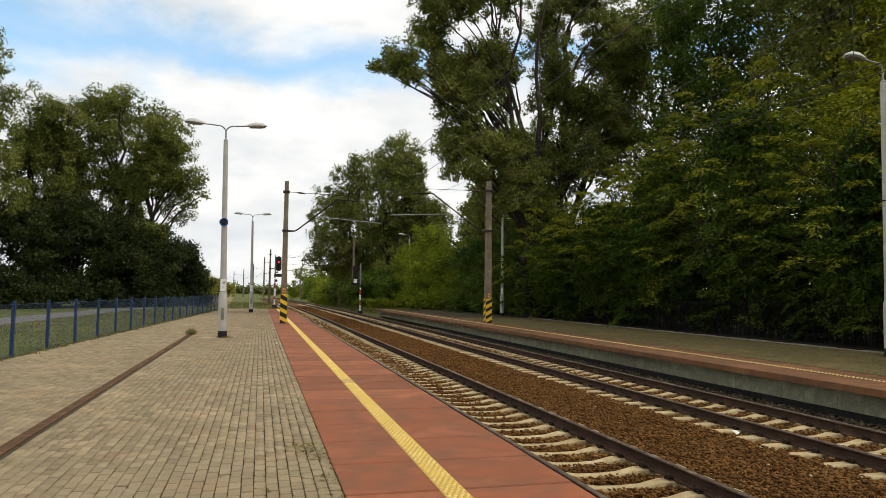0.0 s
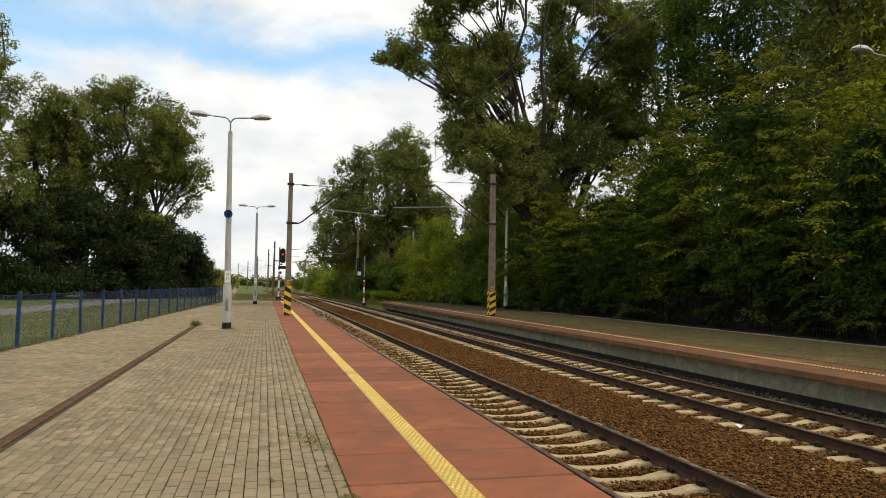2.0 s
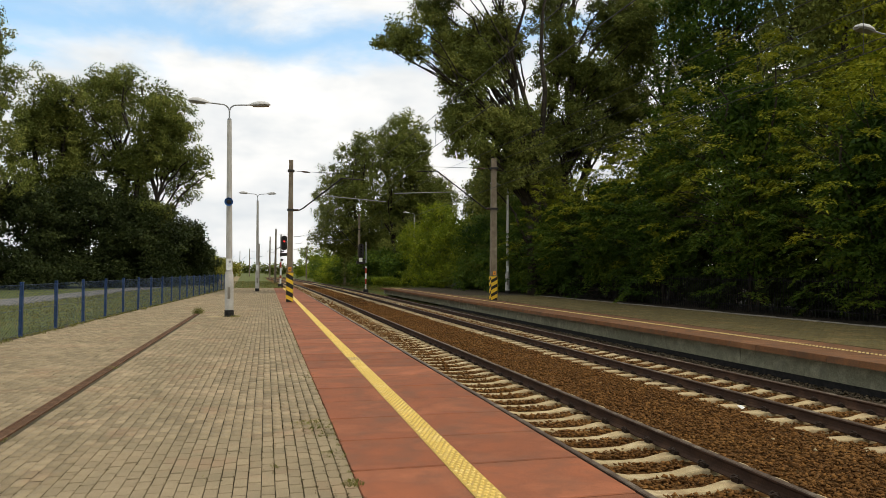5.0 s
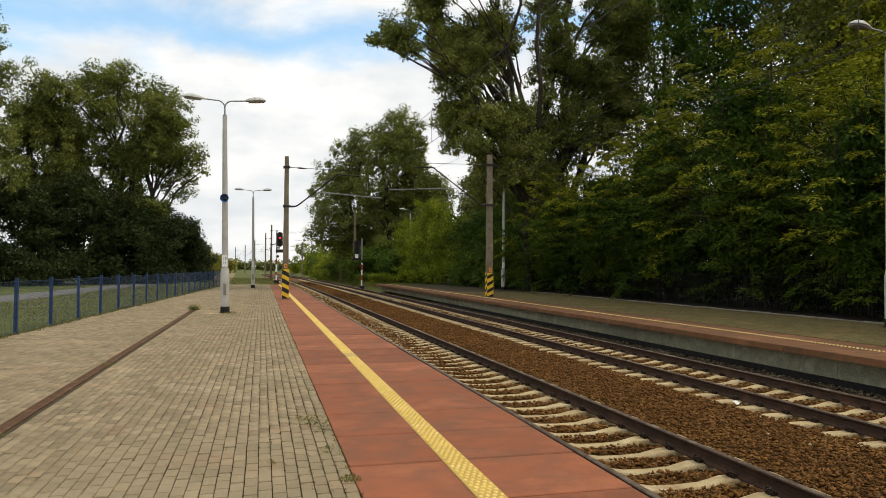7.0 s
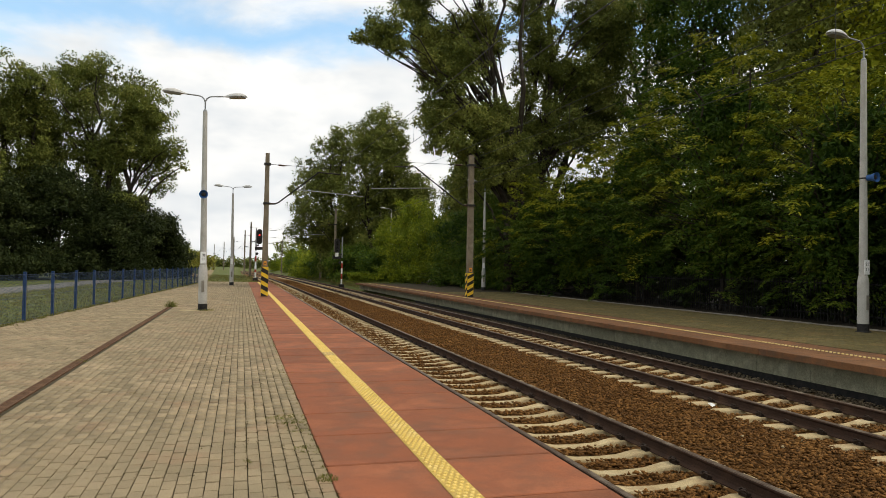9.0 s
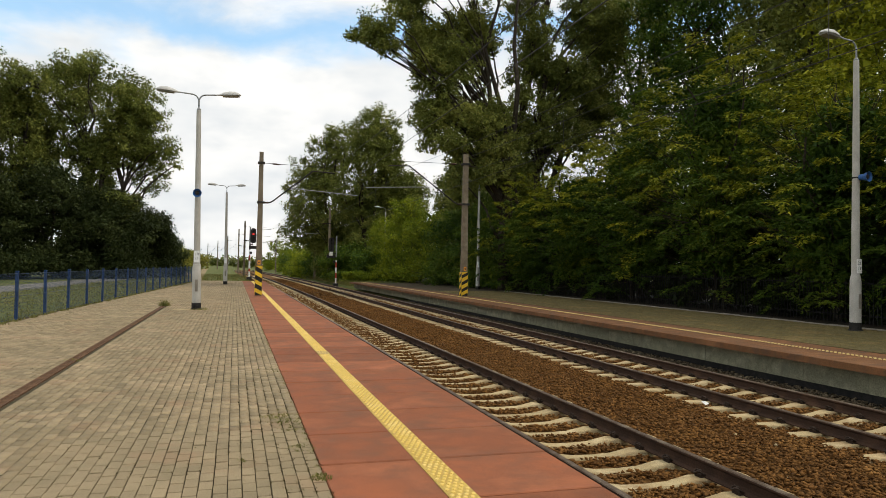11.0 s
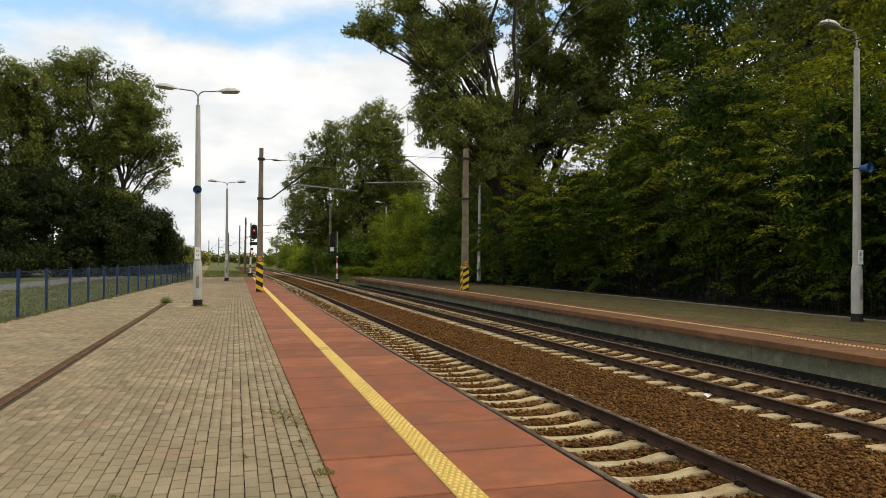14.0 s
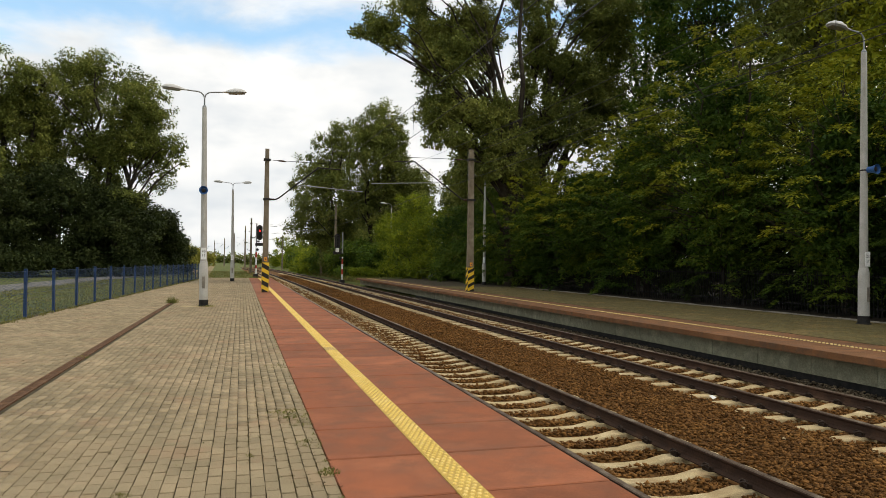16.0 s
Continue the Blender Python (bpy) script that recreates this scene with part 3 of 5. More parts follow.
build_lamp(17.2, 82.0, Z_R, -10, (185,), (), 8.6, 0, 0, "grey lamp post with one arm among the shrubs")


# ---- overhead line masts ----
def build_mast(x, y, z, height, r0, r1, side, striped, label, arm_z=0.0, arm_tip=(0, 0), lean=0.0, guard=1.32, slope=1):
    """A tapered mast; side: +1 or -1, the way its cantilever points."""
    t = thing("catenary_mast", pose(x, y, z, 0, lean, 0), label, "overhead line mast", "overhead line masts")
    part("shaft", Mesh().tube([(0, 0, 0), (0, 0, height)], [r0 * 1.12, r1 * 1.12], 4, square=True), MAST, t, "weathered brown tapered mast")
    if striped:
        w0, gz = r0 * 0.72 + 0.03, guard
        shield = part("guard", Mesh().box(-w0, w0, -w0, w0, 0.02, gz, 0.01), STRIPE_K, t, "black and yellow striped guard")
        for face in (0, 90, 270):
            for k in range(4):
                zb = (0.10 + k * 0.40) * gz / 1.4
                sl = w0 * 1.1 * slope
                pts = [(-w0, zb - sl * 0.5), (w0, zb + sl * 0.5), (w0, zb + sl * 0.5 + 0.2), (-w0, zb - sl * 0.5 + 0.2)]
                pts = [(px, min(max(pz, 0.025), gz - 0.005)) for px, pz in pts]
                mm = Mesh().add([(px, -w0 - 0.004, pz) for px, pz in pts] + [(px, -w0 + 0.01, pz) for px, pz in pts],
                                [(0, 1, 2, 3), (7, 6, 5, 4), (0, 4, 5, 1), (1, 5, 6, 2), (2, 6, 7, 3), (3, 7, 4, 0)])
                part("stripe", mm, STRIPE_Y, shield, "yellow stripe", pose(0, 0, 0, 0, 0, face))
        pl = part("sign", Mesh().box(-0.07, 0.07, -w0 - 0.03, -w0 - 0.01, gz + 0.06, gz + 0.27, 0.0), ORANGE, t, "small orange warning plate")
        part("sign_mark", Mesh().box(-0.035, 0.035, -w0 - 0.034, -w0 - 0.03, gz + 0.12, gz + 0.2), BLACK_INK, pl)
    if arm_z:
        tx, tz = arm_tip
        s = side
        for zz in (arm_z, tz + 0.25):
            part("band", Mesh().box(-r1 * 1.35, r1 * 1.35, -r1 * 1.35, r1 * 1.35, zz - 0.05, zz + 0.05, 0.006), DARK_STEEL, t)
        arm = part("cantilever", Mesh().tube([(s * 0.1, 0, arm_z), (s * 0.45, 0, arm_z + 0.0), (s * 0.62, 0, arm_z + 0.1), (s * tx, 0, tz)], 0.036, 8), DARK_STEEL, t, "slanting steel cantilever tube")
        part("insulator", Mesh().lathe([(0.04, 0.16), (0.065, 0.2), (0.04, 0.23), (0.065, 0.27), (0.04, 0.30), (0.065, 0.34), (0.04, 0.38)], 10, "x", (0, 0, arm_z)) if s > 0 else
             Mesh().lathe([(0.04, -0.38), (0.065, -0.34), (0.04, -0.30), (0.065, -0.27), (0.04, -0.23), (0.065, -0.2), (0.04, -0.16)], 10, "x", (0, 0, arm_z)), PORCELAIN, arm)
        part("stay", Mesh().tube([(s * 0.12, 0, tz + 0.25), (s * (tx + 0.5), 0, tz + 0.2)], 0.014, 6), DARK_STEEL, t, "thin steel stay rod")
        part("stay_insulator", Mesh().tube([(s * 0.5, 0, tz + 0.238), (s * 0.62, 0, tz + 0.235), (s * 0.8, 0, tz + 0.222), (s * 0.95, 0, tz + 0.218)], [0.02, 0.045, 0.045, 0.02], 8), PORCELAIN, t)
        part("top_tube", Mesh().tube([(s * (tx - 0.1), 0, tz - 0.02), (s * (tx + 1.1), 0, tz - 0.07)], 0.03, 8), DARK_STEEL, arm)
        k = 0.42
        px, pz = 0.62 + (tx - 0.62) * k, arm_z + 0.1 + (tz - arm_z - 0.1) * k
        part("registration_arm", Mesh().tube([(s * px, 0, pz), (s * (tx + 2.3), 0, pz - 0.22)], 0.022, 8), GALV, arm, "grey steady arm")
    return t


build_mast(1.16, 36.15, 0, 7.22, 0.20, 0.125, 1, True, "brown mast with a black and yellow guard on the red platform", 4.68, (2.6, 6.42), guard=1.5, slope=-1)
build_mast(11.98, 36.1, Z_R, 7.75, 0.21, 0.155, -1, True, "brown mast with a black and yellow guard on the far platform", 5.0, (3.2, 6.95))


def wire(pts, r, name, label):
    c = Mesh().tube(pts, r, 5)
    ob = new(name, c.data(name, WIRE))
    return tagged(ob, label, "overhead wire", "overhead wires")


def sagged(x0, y0, z0, x1, y1, z1, sag, n=14):
    return [(x0 + (x1 - x0) * k / n, y0 + (y1 - y0) * k / n, z0 + (z1 - z0) * k / n - 4 * sag * (k / n) * (1 - k / n)) for k in range(n + 1)]


SPANS = (-28, 36.1, 100, 164, 226)
for xc, zc, zm in ((XT1, 4.95, 6.35), (XT2, 5.0, 6.9)):
    for a, b in zip(SPANS[:-1], SPANS[1:]):
        wire(sagged(xc + bend(a), a, zc, xc + bend(b), b, zc, 0.05), 0.008, "contact_wire", "thin dark contact wire over the track")
        wire(sagged(xc + bend(a), a, zm, xc + bend(b), b, zm, 0.75), 0.008, "messenger_wire", "thin dark catenary wire over the track")
        for k in range(1, 7):
            q, w = k / 7, a + (b - a) * k / 7
            wire([(xc + bend(w), w, zc - 0.2 * q * (1 - q)), (xc + bend(w), w, zm - 3.0 * q * (1 - q))], 0.005, "dropper", "thin vertical dropper wire")
wire(sagged(12.0, 36.1, 7.6, 13.2, -26, 8.2, 0.5), 0.010, "feeder_wire", "dark feeder wire between masts")

wire(sagged(12.35, 36.1, 6.95, 13.0, -26, 7.2, 0.45), 0.010, "feeder_wire", "dark feeder wire between masts")

# further masts along the line
for y, x, h, side in ((100, 1.25, 7.6, 1), (128, 0.6, 7.8, 1), (164, -1.6, 7.8, 1), (195, -4.4, 7.6, 1), (226, -8.0, 7.8, 1), (260, -13.5, 7.8, 1)):
    build_mast(x, y, -0.15, h, 0.20, 0.13, side, False, "distant brown mast along the line", 4.9, (2.4, 6.6))
for y, x, h in ((87, 11.2, 9.2), (100, 10.9, 8.0), (140, 13.0, 8.6), (164, 9.0, 7.8), (226, 2.6, 7.8)):
    build_mast(x, y, -0.4, h, 0.20, 0.14, -1, False, "distant mast on the far side of the line", 5.1, (2.2, 6.9))


# ---- signals ----
def build_signal(x, y, z, head_z, mast_top, label):
    t = thing("railway_signal", pose(x, y, z), label, "railway signal", "signals")
    part("base", Mesh().box(-0.25, 0.25, -0.25, 0.25, -0.1, 0.35, 0.03), DARK_STEEL, t, "dark steel foot")
    zz, k = 0.35, 0
    while zz < head_z - 1.6:
        part("mast_band", Mesh().lathe([(0.085, zz), (0.085, min(zz + 0.55, head_z - 1.6))], 12), RED_PAINT if k % 2 else WHITE, t, "red band" if k % 2 else "white band")
        zz += 0.55
        k += 1
    part("upper_mast", Mesh().lathe([(0.075, zz - 0.01), (0.075, mast_top)], 12), GALV, t, "grey steel upper mast")
    sx = -0.55 if x > 5 else 0.32
    hm = Mesh()
    n, pts = 14, []
    for i in range(n):
        a = 2 * math.pi * i / n
        pts.append((sx + 0.30 * math.cos(a), head_z + (0.48 if math.sin(a) > 0 else -0.48) + 0.30 * math.sin(a)))
    hm.add([(px, -0.25, pz) for px, pz in pts] + [(px, -0.19, pz) for px, pz in pts],
           [tuple(range(n))[::-1], tuple(range(n, 2 * n))] + [(i, (i + 1) % n, n + (i + 1) % n, n + i) for i in range(n)])
    h = part("signal_head", hm, DARK_STEEL, t, "black oval signal head with lenses")
    part("housing", Mesh().box(sx - 0.16, sx + 0.16, -0.19, 0.12, head_z - 0.6, head_z + 0.6, 0.03), DARK_STEEL, h)
    for i, dz in enumerate((0.48, 0.16, -0.16, -0.48)):
        lens = part("lens", Mesh().lathe([(0.085, -0.275), (0.06, -0.285), (0.01, -0.29)], 14, "y", (sx, 0, head_z + dz)), LENS_RED if i == 1 and x < 5 else LENS_OFF, h,
                    "lit red lens" if i == 1 and x < 5 else "dark lens")
        v, f = [], []
        for j in range(9):
            a = math.pi * j / 8
            for yy, r in ((-0.25, 0.11), (-0.46, 0.115)):
                v.append((sx + r * math.cos(a), yy, head_z + dz + r * math.sin(a)))
        f = [(2 * j, 2 * j + 1, 2 * j + 3, 2 * j + 2) for j in range(8)]
        v += [(vx * 0.97 + sx * 0.03, vy, vz - 0.006) for vx, vy, vz in v]
        f += [tuple(18 + q for q in reversed(g)) for g in f]
        part("hood", Mesh().add(v, f), DARK_STEEL, h)
    part("arm", Mesh().box(min(0, sx), max(0, sx), -0.06, 0.06, head_z - 0.95, head_z - 0.8, 0.01), DARK_STEEL, t)
    box = part("relay_box", Mesh().box(sx - 0.42, sx + 0.42, -0.2, 0.2, head_z - 1.35, head_z - 1.02, 0.03), DARK_STEEL, t, "dark equipment box")
    part("lower_lamp", Mesh().lathe([(0.12, -0.30), (0.14, -0.1), (0.10, 0.1)], 14, "y", (sx * 0.4, 0, head_z - 1.75)), DARK_STEEL, t)
    part("plate", Mesh().box(sx - 0.2, sx + 0.14, -0.27, -0.25, head_z - 1.12, head_z - 0.72) if x > 5 else Mesh().box(-0.1, 0.1, -0.12, -0.1, 1.2, 1.5), WHITE, t, "small white plate")
    return t


build_signal(1.45, 74.0, -0.1, 4.55, 5.4, "railway signal showing red on a red and white mast")
build_signal(10.15, 73.0, -0.65, 4.35, 5.3, "dark railway signal on a red and white mast")


# ---- fence ----
def build_fence():
    t = thing("fence", (0, 0, 0), "blue steel post fence with chain-link mesh", "fence")
    n0, pitch, hgt = -11, 2.36, 1.27
    post = Mesh().box(-0.035, 0.035, -0.035, 0.035, -0.2, hgt, 0.006)
    post.box(-0.04, 0.04, -0.04, 0.04, hgt, hgt + 0.02, 0.008)
    post.box(-0.042, 0.042, -0.042, 0.042, 0.36, 0.40)
    post.box(-0.042, 0.042, -0.042, 0.042, 0.98, 1.02)
    post_me = post.data("post", BLUE)
    net = Mesh()
    c, L = 0.078, pitch
    k = -int(1.2 / c) - 1
    while k * c < L:
        for s in (1, -1):
            a0, a1 = k * c, k * c + 1.18
            lo, hi = max(a0, 0), min(a1, L)
            if hi > lo:
                z0, z1 = 0.04 + (lo - a0), 0.04 + (hi - a0)
                if s < 0:
                    z0, z1 = 1.26 - z0, 1.26 - z1
                net.tube([(0.02, lo, z0), (0.02, hi, z1)], 0.0019, 3, caps=False)
        k += 1
    for z in (0.04, 0.63, 1.22):
        net.tube([(0.022, 0, z), (0.022, L, z)], 0.004, 4, caps=False)
    net_me = net.data("chain_link_mesh", BLUE_WIRE)
    ang = -math.degrees(math.atan(0.0528))
    for i in range(n0, 20):
        y = 20.76 + pitch * i
        if y > 66:
            break
        part("post", post_me, None, t, "blue square steel post", pose(X_FENCE(y), y, 0, random.uniform(-0.5, 0.5), random.uniform(-0.6, 0.6), ang))
        part("chain_link_mesh", net_me, None, t, "blue coated chain-link mesh", pose(X_FENCE(y), y, 0, 0, 0, ang))


build_fence()


def build_palisade():
    t = thing("back_fence", (0, 0, 0), "dark steel bar fence half hidden by shrubs", "fence")
    bar = Mesh().box(-0.012, 0.012, -0.012, 0.012, 0, 1.45).data("bar", MATT_BLACK)
    rail = Mesh()
    for z in (0.25, 1.3):
        rail.box(XR_BACK + 1.93, XR_BACK + 1.97, 8, 44, z, z + 0.05)
    part("fence_rail", rail, MATT_BLACK, t)
    for i in range(240):
        part("bar", bar, None, t, "", pose(XR_BACK + 1.9, 8 + 0.15 * i, 0, 0, random.uniform(-1, 1), 0))


build_palisade()


# ---- slot drain ----
def build_drain():
    t = thing("slot_drain", (-2.445, 0, 0), "rusty brown slot drain let into the pavement", "drain")
    part("channel", Mesh().box(-0.066, 0.066, -5.5, 27.1, -0.08, -0.004), MATT_BLACK, t)
    for s in (-1, 1):
        part("frame", Mesh().box(s * 0.058 - 0.01, s * 0.058 + 0.01, -5.5, 27.1, -0.03, 0.006, 0.002), DRAIN, t)
    g = Mesh()
    for k in range(20):
        g.box(-0.046, 0.046, 0.002 + k * 0.025, 0.018 + k * 0.025, -0.02, 0.002)
    for x in (-0.025, 0.0, 0.025):
        g.box(x - 0.003, x + 0.003, 0, 0.5, -0.018, 0.001)
    me = g.data("grating", DRAIN)
    for i in range(65):
        part("grating", me, None, t, "", pose(0, -5.45 + 0.5 * i, 0))


build_drain()


# ---- trees and shrubs ----
def leaf_cloud(rng, centres, spread, count, size, aspect=0.7, droop=0.3, flat=0.85):
    """Corners of many small pointed leaves in close tufts round the centres. spread: a tuft's radius; count: leaves to a tuft."""
    centres = np.asarray(centres, float)
    k = len(centres)
    fat = rng.uniform(0.6, 1.3, k)
    idx = np.repeat(np.arange(k), np.maximum(1, (count * fat ** 2).astype(int)))
    n = len(idx)
    out = rng.normal(size=(n, 3))
    out /= np.linalg.norm(out, axis=1, keepdims=True) + 1e-6
    lean = rng.normal(size=(k, 3)) * 0.35 + np.array([0, 0, 0.55])
    along = (out * lean[idx]).sum(1, keepdims=True)
    off = out * (rng.uniform(0, 1, (n, 1)) ** 0.5) * (spread * fat[idx])[:, None] * (1 + 0.35 * along) * np.array([1, 1, flat])
    base = centres[idx] + off
    d = rng.normal(size=(n, 3)) * 0.6 + out * 0.7
    d[:, 2] -= droop
    d /= np.linalg.norm(d, axis=1, keepdims=True)
    w = np.cross(d, np.array([0, 0, 1.0]) + rng.normal(size=(n, 3)) * 0.6)
    w /= np.linalg.norm(w, axis=1, keepdims=True) + 1e-6
    L = size * rng.uniform(0.65, 1.3, (n, 1))
    return np.stack([base + w * L * aspect * 0.5, base + d * L, base - w * L * aspect * 0.5], 1).reshape(-1, 3)


def limb(m, rng, a, b, r0, r1, wob=0.05, n=5, sides=6):
    a, b = np.asarray(a, float), np.asarray(b, float)
    L = np.linalg.norm(b - a)
    pts = []
    for k in range(n + 1):
        q = k / n
        p = a + (b - a) * q + rng.normal(size=3) * wob * L * (0 if k in (0, n) else 1) * 0.35
        p[2] += -0.10 * L * math.sin(math.pi * q)
        pts.append(p)
    m.tube(pts, [r0 + (r1 - r0) * k / n for k in range(n + 1)], sides, caps=False)


def bough(m, rng, a, b, r0, r1, n=6, sides=6):
    """A bough that leaves its stem steeply and spreads outward."""
    a, b = np.asarray(a, float), np.asarray(b, float)
    c = a + (b - a) * np.array([0.30, 0.30, 0.62])
    L = np.linalg.norm(b - a)
    pts = []
    for k in range(n + 1):
        q = k / n
        p = a * (1 - q) ** 2 + c * 2 * q * (1 - q) + b * q * q
        pts.append(p + rng.normal(size=3) * 0.022 * L * (0 < k < n))
    m.tube(pts, [r0 + (r1 - r0) * k / n for k in range(n + 1)], sides, caps=False)


def build_tree(name, x, y, z, seed, height, trunk_r, lobes, leaf_mat, leaf, clumps, per, label, category="tree", spread=0.5,
               trunks=((0, 0, 0),), droop=0.3, aspect=0.7, group="", shell=0.55, split=1, core=1.0, rise=0.9, fill=0, swell=1.0, skirt=0.0):
    """lobes: (dx, dy, z, rx, ry, rz) from the foot; each is a bough with close tufts of leaves and gaps between them."""
    rng = np.random.default_rng(seed)
    t = thing(name, (x, y, z), label, category, group)
    wood = Mesh()
    stems = []
    lobes = [tuple(lb[:3]) + tuple(r * swell for r in lb[3:]) for lb in lobes]
    plan = np.array(lobes)
    for i in rng.integers(0, len(plan), fill):
        near = np.argsort(np.linalg.norm(plan[:, :3] - plan[i, :3], axis=1))[rng.integers(1, 4)]
        mid = (plan[i] + plan[near]) / 2
        mid[1] += rng.uniform(-1.5, 1.5)
        lobes.append(tuple(mid))
    if skirt:
        for k in range(9):
            a = k * 0.7 + rng.uniform(-0.2, 0.2)
            lobes.append((math.cos(a) * skirt * 0.36, math.sin(a) * skirt * 0.36, height * rng.uniform(0.08, 0.16), skirt * 0.17, skirt * 0.17, height * 0.15))
    for tx, ty, lean in trunks:
        top = np.array([tx + lean * height * 0.35, ty + rng.normal() * 0.4, height * 0.90])
        pts, n = [], 9
        for k in range(n + 1):
            q = k / n
            p = np.array([tx * 0.8, ty * 0.8, -0.2]) * (1 - q) + top * q + rng.normal(size=3) * 0.014 * height * (q > 0) * (q < 1) * np.array([1, 1, 0.2])
            pts.append(p)
        wood.tube(pts, [trunk_r * (1.25 if k == 0 else 1) * (1 - 0.88 * k / n) for k in range(n + 1)], 9, caps=False)
        stems.append(np.array(pts))
    area = np.array([lb[3] * lb[4] + lb[4] * lb[5] + lb[3] * lb[5] for lb in lobes])
    share = np.maximum(4, (clumps * area / area.sum()).astype(int))
    groups, cores = [[] for _ in range(split)], [[] for _ in range(split)]
    for li, (dx, dy, lz, rx, ry, rz) in enumerate(lobes):
        c, rad = np.array([dx, dy, lz]), np.array([rx, ry, rz])
        foot_z = max(0.10 * height, lz - rise * np.hypot(dx, dy) - rz * 0.6)
        st = min(stems, key=lambda s: np.linalg.norm(s[int(np.argmin(np.abs(s[:, 2] - foot_z)))][:2] - c[:2]))
        k = int(np.argmin(np.abs(st[:, 2] - foot_z)))
        bough(wood, rng, st[k], c, trunk_r * 0.42 * (1 - 0.06 * k), trunk_r * 0.10)
        m = share[li]
        pos = []
        for tries in range(m * 6):
            d = rng.normal(size=3) + np.array([0, 0, 0.25])
            p = c + d / np.linalg.norm(d) * rng.uniform(shell, 1.0) * (1.35 if rng.random() < 0.22 else 1.0) * np.maximum(rad - spread * 0.45, rad * 0.5)
            if pos and np.min(np.linalg.norm(np.array(pos) - p, axis=1)) < spread * 0.85:
                continue
            pos.append(p)
            if len(pos) >= m:
                break
        pos = np.array(pos)
        for p in pos[::2]:
            limb(wood, rng, c + (p - c) * rng.uniform(-0.1, 0.3), p, trunk_r * 0.07, trunk_r * 0.02, 0.14, 2, 3)
        groups[li % split].append(pos)
        kc = max(8, int(core * rx * ry * rz * 3.0))
        cd = rng.normal(size=(kc, 3))
        cd *= (rng.uniform(0, 1, (kc, 1)) ** (1 / 3)) * 0.62 / np.linalg.norm(cd, axis=1, keepdims=True)
        cores[li % split].append(c + cd * rad)
    part("trunk", wood, BARK, t, "grey-brown trunk and boughs")
    crowns = []
    for g, inner in zip(groups, cores):
        v = leaf_cloud(rng, np.vstack(g), spread, per, leaf, aspect, droop)
        v = np.vstack([v, leaf_cloud(rng, np.vstack(inner), leaf * 1.6, 2, leaf * 1.7, 0.9, droop)])
        crowns.append(part("crown", quads("crown", v, leaf_mat, 3), None, t, "leafy crown"))
    return t, crowns


SWAY = []


def lobes_from(rng, w, d, z0, z1, n, size=0.30):
    """Boughs spread through an uneven crown of width w and depth d, from z0 to z1."""
    z1 = max(z1, z0 + 0.6)
    out = []
    for i in range(n):
        q = (i + 0.5) / n
        z = z0 + (z1 - z0) * (q ** 0.85)
        fat = math.sin(math.pi * (0.22 + 0.66 * q)) ** 0.8
        a = i * 2.4 + rng.uniform(-0.5, 0.5)
        r = rng.uniform(0.30, 0.78)
        rr = size * rng.uniform(0.7, 1.2)
        out.append((math.cos(a) * r * w / 2 * fat, math.sin(a) * r * d / 2 * fat, z, w * rr * (0.55 + 0.45 * fat), d * rr * (0.55 + 0.45 * fat), min((z1 - z0) * rr * 0.62, w * rr * 0.9)))
    return out


